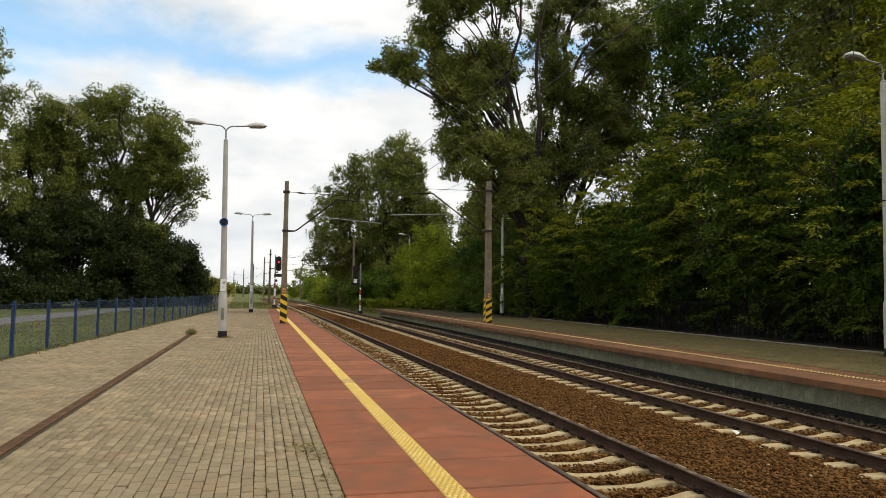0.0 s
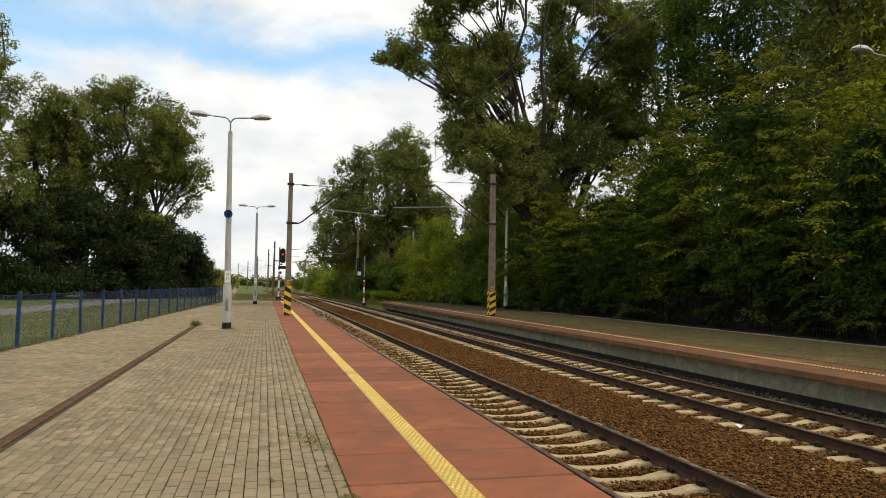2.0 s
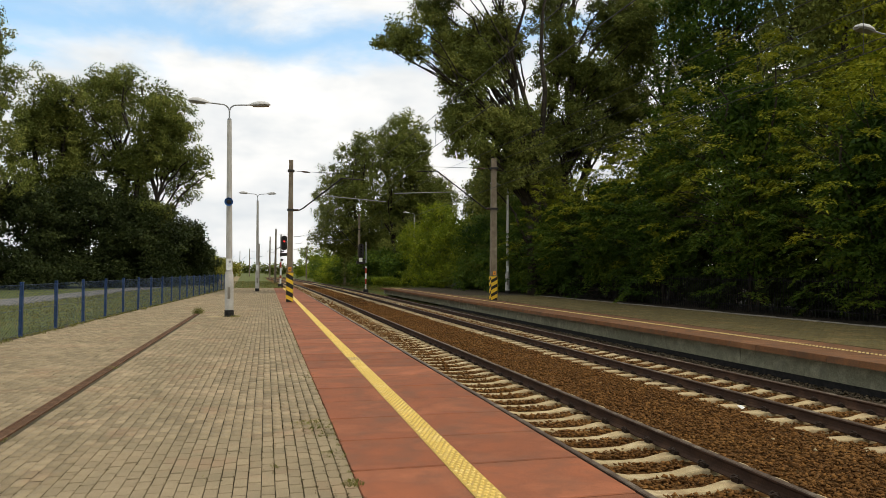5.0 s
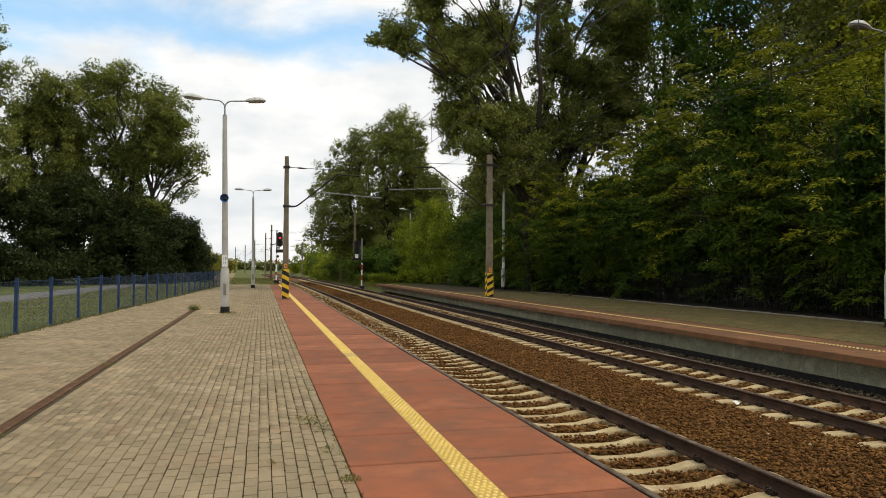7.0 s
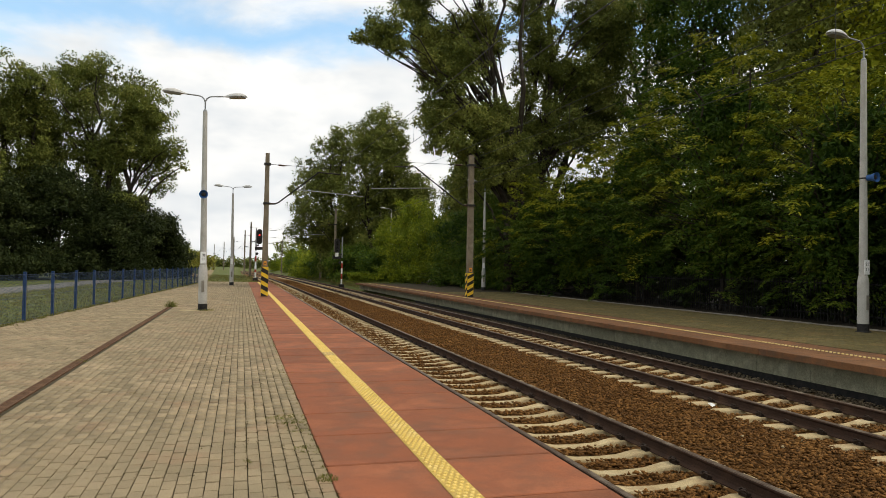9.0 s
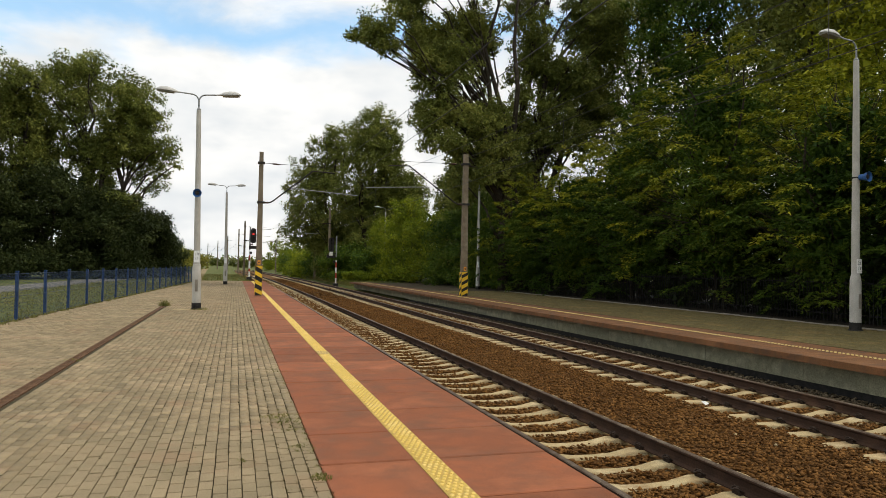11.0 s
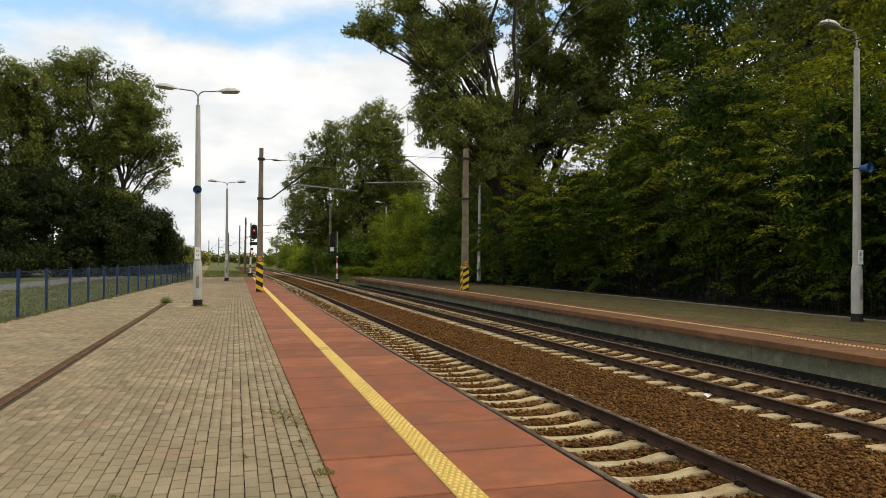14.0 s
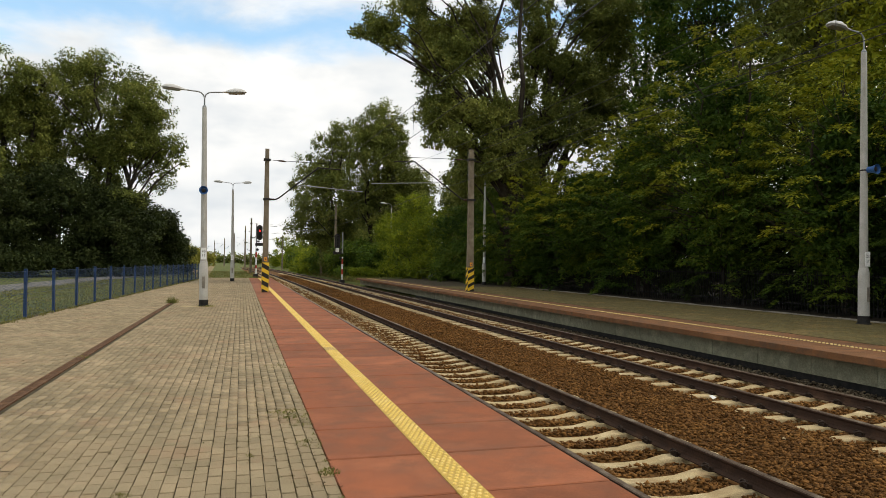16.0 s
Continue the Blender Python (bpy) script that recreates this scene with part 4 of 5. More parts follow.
def build_maple(x, y, seed, top, w, d, label, under, nodes=230, per=85):
    """A many-stemmed ash-leaved maple: arching shoots with hanging leaflets over a dark inside, on an uneven dome."""
    rng = np.random.default_rng(seed)
    t = thing("maple_tree", (x, y, 0), label, "tree", "platform shrubs")
    wood = Mesh()
    for k in range(6):
        a = k * 1.05 + rng.uniform(-0.3, 0.3)
        e = np.array([math.cos(a) * w * 0.24, math.sin(a) * d * 0.24, top * rng.uniform(0.6, 0.86)])
        bough(wood, rng, (math.cos(a) * 0.3, math.sin(a) * 0.3, -0.1), e, 0.10, 0.03)
    shape = [(0.0, under), (0.10, under + 0.04), (0.20, 0.5 * under + 0.40), (0.34, 0.98), (0.5, 0.97), (0.68, 0.78), (0.84, 0.50), (1.0, 0.08)]
    hs, rs = np.array(shape).T
    pos, outs, qs = [], [], []
    for tries in range(6000):
        if len(pos) >= nodes:
            break
        q, a = rng.uniform(0.03, 1.0), rng.uniform(0, 6.283)
        if rng.random() > 0.25 + 0.75 * np.interp(q, hs, rs):
            continue
        n = noise.noise(Vector((math.cos(a) * 1.5 + seed * 3.3, math.sin(a) * 1.5, q * 2.6)))
        r = np.interp(q, hs, rs) * (1 + 0.38 * n) * rng.uniform(0.74, 1.0)
        p = np.array([math.cos(a) * r * w / 2, math.sin(a) * r * d / 2, 0.3 + q * (top - 1.1) * (1 + 0.10 * n)])
        if pos and np.min(np.linalg.norm((np.array(pos) - p) * np.array([1, 1, 1.3]), axis=1)) < 0.78:
            continue
        pos.append(p)
        outs.append((math.cos(a), math.sin(a)))
        qs.append(q)
    pos, outs, qs = np.array(pos), np.array(outs), np.array(qs)
    for p in pos[::2]:
        limb(wood, rng, (p[0] * 0.35, p[1] * 0.35, p[2] * 0.82), p, 0.035, 0.008, 0.1, 3, 3)
    part("trunk", wood, BARK, t, "slender grey-brown stems")
    sector = ((np.arctan2(outs[:, 1], outs[:, 0]) + math.pi) / (2 * math.pi) * 4).astype(int) % 4
    crowns = []
    leaf = 0.145
    for g in range(4):
        c, o, q = pos[sector == g], outs[sector == g], qs[sector == g]
        nc = len(c)
        turn = rng.normal(0, 0.45, nc)
        hx, hy = o[:, 0] * np.cos(turn) - o[:, 1] * np.sin(turn), o[:, 1] * np.cos(turn) + o[:, 0] * np.sin(turn)
        climb = np.clip(-0.05 + 1.1 * q ** 1.6 + rng.normal(0, 0.22, nc), -0.2, 1.6)
        long = rng.uniform(0.7, 1.35, nc)
        sag = rng.uniform(0.25, 0.6, nc)
        idx = np.repeat(np.arange(nc), per)
        n = len(idx)
        s = rng.uniform(-0.12, 1.0, n)
        wide = 0.42 * (1.08 - np.clip(s, 0, 1)) + 0.05
        e = rng.uniform(-1, 1, n) * wide * long[idx]
        ln = long[idx]
        fx, fy = hx[idx], hy[idx]
        flat_run = ln / np.sqrt(1 + climb[idx] ** 2)
        base = c[idx] + np.stack([fx * s * flat_run - fy * e, fy * s * flat_run + fx * e,
                                  climb[idx] * s * flat_run - sag[idx] * np.maximum(s, 0) ** 2 * ln - 0.35 * e ** 2 + rng.normal(0, 0.045, n)], -1)
        sg = np.sign(e)
        k = np.tile(np.array([-0.6, 0.0, 0.6]), n)
        D = np.stack([fx * 0.55 - fy * sg * 0.6, fy * 0.55 + fx * sg * 0.6, rng.normal(-0.26, 0.22, n)], -1)
        D += rng.normal(size=D.shape) * 0.18
        D = np.repeat(D, 3, 0)
        side = np.stack([-D[:, 1], D[:, 0], 0 * D[:, 0]], -1)
        D = D + side * k[:, None]
        D /= np.linalg.norm(D, axis=1, keepdims=True)
        B = np.repeat(base, 3, 0)
        W = np.cross(D, np.array([0, 0, 1.0]) + rng.normal(size=D.shape) * 0.3)
        W /= np.linalg.norm(W, axis=1, keepdims=True) + 1e-6
        L = leaf * rng.uniform(0.7, 1.3, (len(D), 1))
        v = np.stack([B + W * L * 0.2, B + D * L, B - W * L * 0.2], 1).reshape(-1, 3)
        m = 700
        qi = rng.uniform(0.12, 0.86, m)
        a = (g + rng.uniform(0, 1, m)) * math.pi / 2 - math.pi
        r = np.interp(qi, hs, rs) * rng.uniform(0.1, 0.62, m)
        inner = np.stack([np.cos(a) * r * w / 2, np.sin(a) * r * d / 2, 0.2 + qi * (top - 1.6)], -1)
        v = np.vstack([v, leaf_cloud(rng, inner, 0.34, 9, 0.21, 0.65, 0.4)])
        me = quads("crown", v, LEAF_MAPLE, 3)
        me.materials.append(LEAF_LIT)
        # Higher shoots take the brightened, lit leaf colour more often.
        lit_shoot = rng.random(nc) < np.clip(-0.30 + 1.55 * c[:, 2] / top, 0.03, 0.95)
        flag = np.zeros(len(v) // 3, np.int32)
        flag[:n * 3] = np.repeat(lit_shoot[idx] & (rng.random(n) < 0.65 + 0.4 * np.clip(s, 0, 1)), 3)
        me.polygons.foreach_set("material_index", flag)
        crowns.append(part("crown", me, None, t, "arching shoots of yellow-green leaves"))
    return t, crowns


def trees_right():
    rng = np.random.default_rng(5)
    # shrubs along the back of the far platform
    for i, (x, y, top, w) in enumerate(((20.9, 8.5, 9.6, 7.2), (21.0, 14.0, 9.6, 7.4), (20.8, 19.6, 9.9, 7.4), (20.6, 26.0, 12.6, 8.2), (20.3, 32.2, 10.9, 7.4), (20.0, 38.0, 9.3, 7.2), (19.8, 44.0, 8.5, 7.6))):
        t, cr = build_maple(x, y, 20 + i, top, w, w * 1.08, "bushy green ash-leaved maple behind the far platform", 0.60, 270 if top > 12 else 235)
        SWAY.append((t, cr, 0.5))
    for i, (x, y, top, w, mat) in enumerate(((19.8, 51.0, 7.6, 7.5, LEAF_MAPLE), (19.4, 58.0, 7.2, 8.0, LEAF_MAPLE), (18.8, 65.0, 7.4, 8.0, LEAF_LIME), (18.0, 72.0, 9.0, 8.6, LEAF_LIME), (18.2, 82.0, 7.8, 9.5, LEAF_LIME))):
        lobes = lobes_from(rng, w, w, 1.0, top - 0.9, 18, 0.25)
        t, cr = build_tree("shrub_tree", x, y, 0, 40 + i, top, 0.16, lobes, mat, 0.19, 400, 80, "bushy light-green shrub tree behind the far platform", "tree", 0.48, trunks=((0, 0, 0.1), (0.5, 0.7, -0.15)),
                           droop=0.5, aspect=0.5, group="platform shrubs", core=2.5, skirt=w)
        SWAY.append((t, cr, 0.25))
    # filler undergrowth at the foot of the shrubs, shade put into its leaf colour
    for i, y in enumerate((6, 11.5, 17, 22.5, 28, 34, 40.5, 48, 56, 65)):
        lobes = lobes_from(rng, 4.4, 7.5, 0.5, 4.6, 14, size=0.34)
        build_tree("undergrowth", 22.0, y, 0, 60 + i, 5.2, 0.05, lobes, LEAF_DARK, 0.26, 200, 30, "undergrowth behind the bar fence, shade put in its colour", "shrub", 0.6, droop=0.4, group="undergrowth", core=3.0, skirt=6.0)
    # two tall poplars behind them, boughs held out over the line
    main = [(-11.2, 2.0, 18.2, 0.7, 0.6, 0.5), (-10.0, 2.0, 18.9, 1.1, 1.0, 0.9), (-9.5, -2.0, 18.3, 1.3, 1.1, 1.0), (-9.2, -1.8, 16.4, 1.2, 1.0, 0.9), (-6.7, 1.5, 19.8, 1.7, 1.5, 1.4), (-5.8, 1.0, 17.3, 1.7, 1.6, 1.4),
            (-6.7, 0.7, 15.4, 0.6, 0.5, 0.5), (-5.3, -0.8, 14.2, 1.5, 1.3, 1.0), (-6.6, 0.5, 12.2, 1.0, 0.9, 0.8), (-4.9, 0.5, 12.5, 1.6, 1.4, 1.2), (-5.7, 0.4, 10.6, 1.6, 1.3, 1.1), (-4.4, -1.5, 10.1, 1.4, 1.2, 1.0),
            (-3.0, -0.3, 12.5, 1.4, 1.4, 1.4), (-3.8, -0.5, 16.3, 1.5, 1.5, 1.5), (-2.6, 1.0, 20.0, 1.9, 1.7, 1.5), (-0.6, 2.2, 19.3, 1.1, 1.4, 1.7), (-1.3, 2.0, 15.2, 0.9, 1.0, 1.1),
            (-7.6, 0.5, 22.4, 2.0, 1.8, 1.5), (-4.6, 0, 23.4, 2.2, 2.0, 1.8), (-1.6, 0, 24.2, 2.4, 2.2, 2.0), (-4.0, 1, 26.6, 2.2, 2.2, 2.0), (0.6, 1, 27.5, 2.2, 2.2, 2.0), (-4.4, 2.6, 19.0, 1.6, 1.5, 1.3), (-2.4, 3.0, 17.6, 1.5, 1.5, 1.3), (-3.0, 2.5, 14.4, 1.2, 1.2, 1.0), (-1.6, -1.0, 10.4, 1.5, 1.4, 1.2), (0.2, 1.0, 12.4, 1.4, 1.4, 1.2), (-0.4, -0.6, 8.6, 1.6, 1.5, 1.2), (-3.4, 0.4, 8.0, 1.5, 1.4, 1.1)]
    second = [(0.1, -1.2, 20.1, 1.9, 1.9, 1.8), (1.7, 0.2, 17.5, 1.8, 1.6, 1.4), (2.8, -0.6, 14.8, 1.8, 1.5, 1.1), (0.1, 0.5, 18.4, 1.1, 1.4, 1.8), (4.5, 0.6, 20.2, 2.0, 2.1, 2.2), (-0.2, -1.9, 13.6, 1.2, 1.1, 1.0),
              (3.4, -2.1, 16.2, 1.5, 1.4, 1.3), (-0.5, 1.5, 21.8, 1.4, 1.4, 1.4), (1.6, -1.1, 11.9, 1.3, 1.1, 0.9), (5.8, -1.2, 21.6, 1.8, 1.8, 1.8), (5.4, 0.8, 16.6, 1.8, 1.7, 1.5), (6.8, 0.4, 18.6, 1.8, 1.8, 1.6),
              (0.6, 0, 24.6, 2.2, 2.2, 2.0), (4.0, 0, 25.0, 2.4, 2.2, 2.0), (2.2, 1, 28.2, 2.4, 2.4, 2.2), (5.2, 1.5, 13.6, 1.6, 1.5, 1.3), (7.6, 2, 14.8, 1.8, 1.7, 1.4), (-1.2, 0.5, 16.2, 1.2, 1.2, 1.2), (0.6, 0.8, 9.6, 1.6, 1.5, 1.3), (3.6, 0.5, 11.4, 1.8, 1.6, 1.3)]
    for x, y, h, seed, lobes, trunks, n in ((19.0, 48.0, 30, 71, main, ((0, 0, -0.10), (0.6, 0.8, -0.30), (1.0, -0.4, -0.02)), 1500),
                                            (21.5, 50.0, 31, 72, second, ((0, 0, 0.02), (1.1, 0.4, 0.12), (0.3, -0.8, 0.2)), 1250)):
        t, cr = build_tree("poplar", x, y, 0, seed, h, 0.33, lobes, LEAF_POPLAR, 0.17, n, 95, "tall poplar with dark boughs showing through green leaves", "tree", 0.50,
                           trunks=trunks, droop=0.4, aspect=0.8, group="poplars", shell=0.25, split=2, core=0.9, fill=56, swell=1.08)
        SWAY.append((t, cr, 0.22))
    # Two of these crowns wear the lit yellow leaf colour throughout.
    for x, y, h, seed, mat in ((31.5, 52.0, 29, 73, LEAF_POPLAR), (31.0, 42.0, 28, 78, LEAF_MAPLE), (32.0, 33.0, 27, 74, LEAF_POPLAR), (31.5, 25.0, 25, 75, LEAF_LIT), (33.0, 16.5, 25, 76, LEAF_LIT), (39.0, 39.0, 33, 77, LEAF_POPLAR)):
        lobes = lobes_from(np.random.default_rng(seed), 12.0, 12.0, 7.0, h - 1.5, 24, 0.25)
        t, cr = build_tree("poplar", x, y, 0, seed, h, 0.34, lobes, mat, 0.22, 560, 72, "tall broad-leaved tree behind the shrubs", "tree", 0.66, trunks=((0, 0, 0.0), (1.0, 0.4, 0.1)),
                           droop=0.35, aspect=0.8, group="poplars", split=2, core=1.0)
        SWAY.append((t, cr, 0.22))
    # the far group of poplars by the line
    near_far = [(-0.1, -1.3, 20.1, 2.0, 1.9, 1.9), (-2.5, -2.0, 17.9, 1.9, 1.8, 1.8), (2.3, -0.5, 19.0, 1.6, 1.7, 1.9), (-0.3, -1.7, 16.0, 2.7, 2.4, 2.1), (-2.5, -2.2, 13.6, 2.4, 2.2, 2.1), (2.6, -0.5, 15.2, 1.4, 1.9, 2.3),
                (0.7, 2.1, 11.9, 3.1, 2.7, 2.2), (2.7, 1.5, 10.1, 2.1, 2.3, 2.5), (-1.0, 1.3, 8.1, 2.8, 2.7, 2.6), (0.2, 2, 18.0, 2.2, 2.2, 2.2), (1.6, -1.5, 12.6, 2.0, 2.0, 2.0), (-3.4, 0.5, 10.4, 2.0, 2.2, 2.2), (1.2, -1, 6.6, 2.6, 2.4, 2.2)]
    far_far = [(-2.4, 0.6, 17.8, 1.8, 1.7, 1.6), (0.1, 1.2, 19.8, 2.1, 2.0, 1.9), (0.8, 1.5, 17.1, 2.4, 2.4, 2.4), (-3.2, 2.2, 15.2, 2.2, 2.1, 2.0), (-5.1, 1.2, 11.9, 1.9, 2.0, 2.2), (-0.6, 2.1, 12.9, 2.8, 2.7, 2.5),
               (-4.4, -2.4, 8.4, 2.7, 2.5, 2.2), (0.2, -0.2, 8.7, 3.0, 2.8, 2.6), (-5.6, 2.2, 6.1, 1.7, 1.9, 2.0), (-2.4, 0.7, 4.9, 2.8, 2.4, 2.0), (-2.6, -1.0, 11.8, 2.2, 2.2, 2.2), (0.8, -1.5, 5.2, 2.4, 2.4, 2.2)]
    for x, y, h, seed, lobes in ((16.6, 88.0, 21.4, 81, near_far), (13.0, 96.0, 21.0, 82, far_far), (20.6, 88.0, 15.5, 84, None), (24.0, 74.0, 13.5, 86, None), (19.0, 102.0, 15.0, 85, None), (25.5, 62.0, 13.0, 87, None), (21.0, 60.0, 14.0, 88, None), (24.5, 62.0, 18.5, 89, None)):
        made = lobes or lobes_from(np.random.default_rng(seed), 7.5, 7.5, 2.0, h - 1.4, 18, 0.26)
        t, cr = build_tree("poplar", x, y, -0.1, seed, h, 0.3, made, LEAF_POPLAR, 0.22, 800 if lobes else 420, 80, "dense poplar beside the railway line", "tree", 0.66, droop=0.3, aspect=0.8, group="poplars", core=1.8, rise=1.3, fill=16, swell=1.08, skirt=6.5,
                           trunks=((0, 0, 0.0), (-0.8, 0.5, -0.12), (0.9, 0.2, 0.10)))
        SWAY.append((t, cr, 0.2))
    # low shrubs on the bank beyond the far platform
    for i, (x, y, h, w) in enumerate(((14.5, 92, 4.2, 7), (13.2, 103, 4.6, 7), (12.2, 116, 4.8, 8), (12.6, 132, 5.2, 9), (14.0, 150, 5.4, 10), (16.0, 176, 6.0, 12), (16.5, 205, 7.0, 12), (16.5, 98, 6.0, 8), (15.0, 122, 7.5, 10), (13.0, 76.5, 1.3, 3.5), (12.3, 81, 1.7, 4), (11.5, 215, 9.8, 7), (13.5, 166, 8.0, 8), (13.6, 86, 5.0, 6.5), (14.6, 108, 7.0, 8), (12.6, 112, 5.0, 7), (15.4, 80, 4.5, 6))):
        lobes = lobes_from(rng, w, w, 0.5, h - 0.8, 11, 0.27)
        build_tree("bank_shrub", x, y, -0.3, 90 + i, h, 0.08, lobes, LEAF_LIME if i % 3 != 1 else LEAF_MAPLE, 0.27 if h > 2 else 0.13, 260, 42, "low green shrub on the railway bank", "shrub", 0.6 if h > 2 else 0.25, group="bank shrubs", core=2.0, skirt=w)


def trees_left():
    rng = np.random.default_rng(9)
    broad = [(-5.8, -2.2, 18.0, 2.4, 2.4, 2.4), (-4.4, 2.1, 20.4, 2.6, 2.4, 2.3), (-1.4, 1.6, 20.9, 2.6, 2.4, 2.2), (2.1, -1.5, 18.3, 2.4, 2.4, 2.4), (3.8, 0.0, 16.2, 2.2, 2.1, 2.1), (0.8, -0.3, 15.3, 2.8, 2.6, 2.4), (-3.3, 0.9, 15.9, 2.8, 2.8, 2.7),
             (-7.0, 1.7, 14.1, 2.5, 2.7, 2.8), (5.4, -2.4, 13.0, 1.7, 1.5, 1.2), (6.8, -2.8, 11.3, 0.8, 0.6, 0.5), (3.1, 2.0, 11.8, 2.4, 1.9, 1.5), (-0.1, -0.4, 10.7, 2.5, 2.2, 1.8), (4.2, 1.6, 9.5, 1.6, 1.3, 0.9), (2.4, -3.0, 7.4, 1.9, 1.4, 1.0),
             (-5.1, -0.3, 9.4, 2.5, 2.3, 2.2), (-2.8, 1.3, 12.5, 2.6, 2.4, 2.3), (-1.5, 1.0, 8.0, 2.4, 2.2, 1.6), (1.2, 0.5, 7.4, 2.2, 2.0, 1.2), (-6.6, 0.8, 11.4, 2.2, 2.2, 1.8), (1.8, -0.8, 13.0, 2.2, 2.0, 1.8), (-0.8, 0.8, 13.2, 2.2, 2.0, 1.6), (3.6, -0.4, 13.6, 1.8, 1.6, 1.4), (-3.6, -0.6, 7.0, 2.2, 2.0, 1.6)]
    for x, y, h, w, seed, z0, lobes in ((-12.6, 76.0, 22.6, 0, 111, 0, broad), (-20.6, 76.0, 21.0, 8.0, 112, 4.0, None), (-24.6, 67.0, 26.5, 10.5, 113, 3.0, None), (-31.0, 70.0, 25.0, 12.0, 114, 3.0, None)):
        made = lobes or lobes_from(np.random.default_rng(seed), w * 1.05, w * 0.95, z0, h - 1.5, 26, size=0.25)
        t, cr = build_tree("poplar", x, y, -0.1, seed, h, 0.4, made, LEAF_POPLAR, 0.20, 1150 if lobes else 620, 95, "broad dark-green poplar across the grass", "tree", 0.62, trunks=((0, 0, 0), (0.7, 0.5, 0.10), (-0.7, 0.2, -0.14)), droop=0.3,
                           aspect=0.8, group="poplars", shell=0.35, split=2, core=1.2, rise=1.0, fill=30 if lobes else 6, swell=1.05)
        SWAY.append((t, cr, 0.22))
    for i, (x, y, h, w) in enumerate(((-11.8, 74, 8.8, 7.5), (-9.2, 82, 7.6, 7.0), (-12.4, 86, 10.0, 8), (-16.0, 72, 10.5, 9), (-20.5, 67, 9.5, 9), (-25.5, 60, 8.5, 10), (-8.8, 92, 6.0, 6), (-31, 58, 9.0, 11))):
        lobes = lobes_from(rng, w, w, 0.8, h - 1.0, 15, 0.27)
        build_tree("shrub_tree", x, y, -0.1, 130 + i, h, 0.12, lobes, LEAF_DARK_GREEN, 0.25, 480, 60, "dark leafy shrub under the poplars", "shrub", 0.62, group="dark shrubs", core=2.2, skirt=w)
    # far bright scrub behind the platform end
    for i, (x, y, h, w) in enumerate(((-15.0, 165, 5.4, 12), (-11.0, 172, 5.0, 9), (-22, 160, 5.5, 14), (-21, 235, 10, 14), (-29, 225, 11, 16))):
        lobes = lobes_from(rng, w, w, 0.8, h - 1.2, 12, 0.27)
        build_tree("scrub", x, y, -0.1, 150 + i, h, 0.12, lobes, LEAF_FAR if i < 3 else LEAF_POPLAR, 0.45, 200, 40, "bright scrub in the distance", "shrub", 0.9, group="far scrub", core=1.2)


# Litter sheet whose colour deepens the shade beneath the shrubs.
strip("woodland_floor", lambda y: XR_BACK + 0.02, lambda y: 46.0, -4, 90, 0.005, SHADE_LITTER, "leaf litter under the shrubs and poplars, darkened for their shade", "ground")
trees_right()
trees_left()
# a distant belt of trees that closes the view
belt_rng = np.random.default_rng(3)
cs = []
for a in [*np.linspace(math.pi * 0.25, math.pi * 0.75, 800), *np.linspace(math.pi * 0.75, math.pi * 2.25, 300)]:
    r = 430 + 25 * math.sin(3 * a)
    hgt = 6 + 2.5 * math.sin(11 * a) + 1.5 * math.sin(29 * a)
    for k in range(2):
        cs.append((r * math.cos(a), r * math.sin(a), hgt * (k + 0.35) / 2))
tagged(new("distant_woods", quads("distant_woods", leaf_cloud(belt_rng, cs, 2.6, 34, 1.1, 0.9), LEAF_POPLAR, 3)), "distant belt of woods on the horizon", "woods", kind="stuff")


# ---- path, mound, grass tufts ----
strip("path", lambda y: -14.4 + 0.057 * (y - 39), lambda y: -11.2 + 0.057 * (y - 39), 0, 78, -0.085, ROAD, "pale worn asphalt path behind the fence", "path")
m = Mesh()
m.lathe([(5.5, -0.2), (4.2, 0.35), (2.5, 0.85), (1.0, 1.05), (0.2, 1.1)], 18)
tagged(new("sand_mound", m.data("sand_mound", SAND)), "low mound of dry sandy earth by the trees", "mound").matrix_basis = pose(-9.6, 95, -0.1)
strip("dirt_track", lambda y: -4.2 - 0.03 * (y - 66), lambda y: -2.9 - 0.03 * (y - 66), 67, 220, -0.09, SAND, "pale dirt track through the grass", "path")


def tuft(v, rng, x, y, z, r, h, n):
    for _ in range(n):
        a, q = rng.uniform(0, 6.283), rng.uniform(0, 1) ** 0.5 * r
        bx, by = x + q * math.cos(a), y + q * math.sin(a)
        dx, dy = rng.normal(0, 0.35, 2) * h
        hh = h * rng.uniform(0.5, 1.2)
        w = min(0.010, 0.3 * h) * (0.6 + 0.5 * rng.random())
        c, s = math.cos(a + 1.3) * w, math.sin(a + 1.3) * w
        v += [(bx - c, by - s, z), (bx + c, by + s, z), (bx + dx + c * 0.3, by + dy + s * 0.3, z + hh), (bx + dx - c * 0.3, by + dy - s * 0.3, z + hh)]


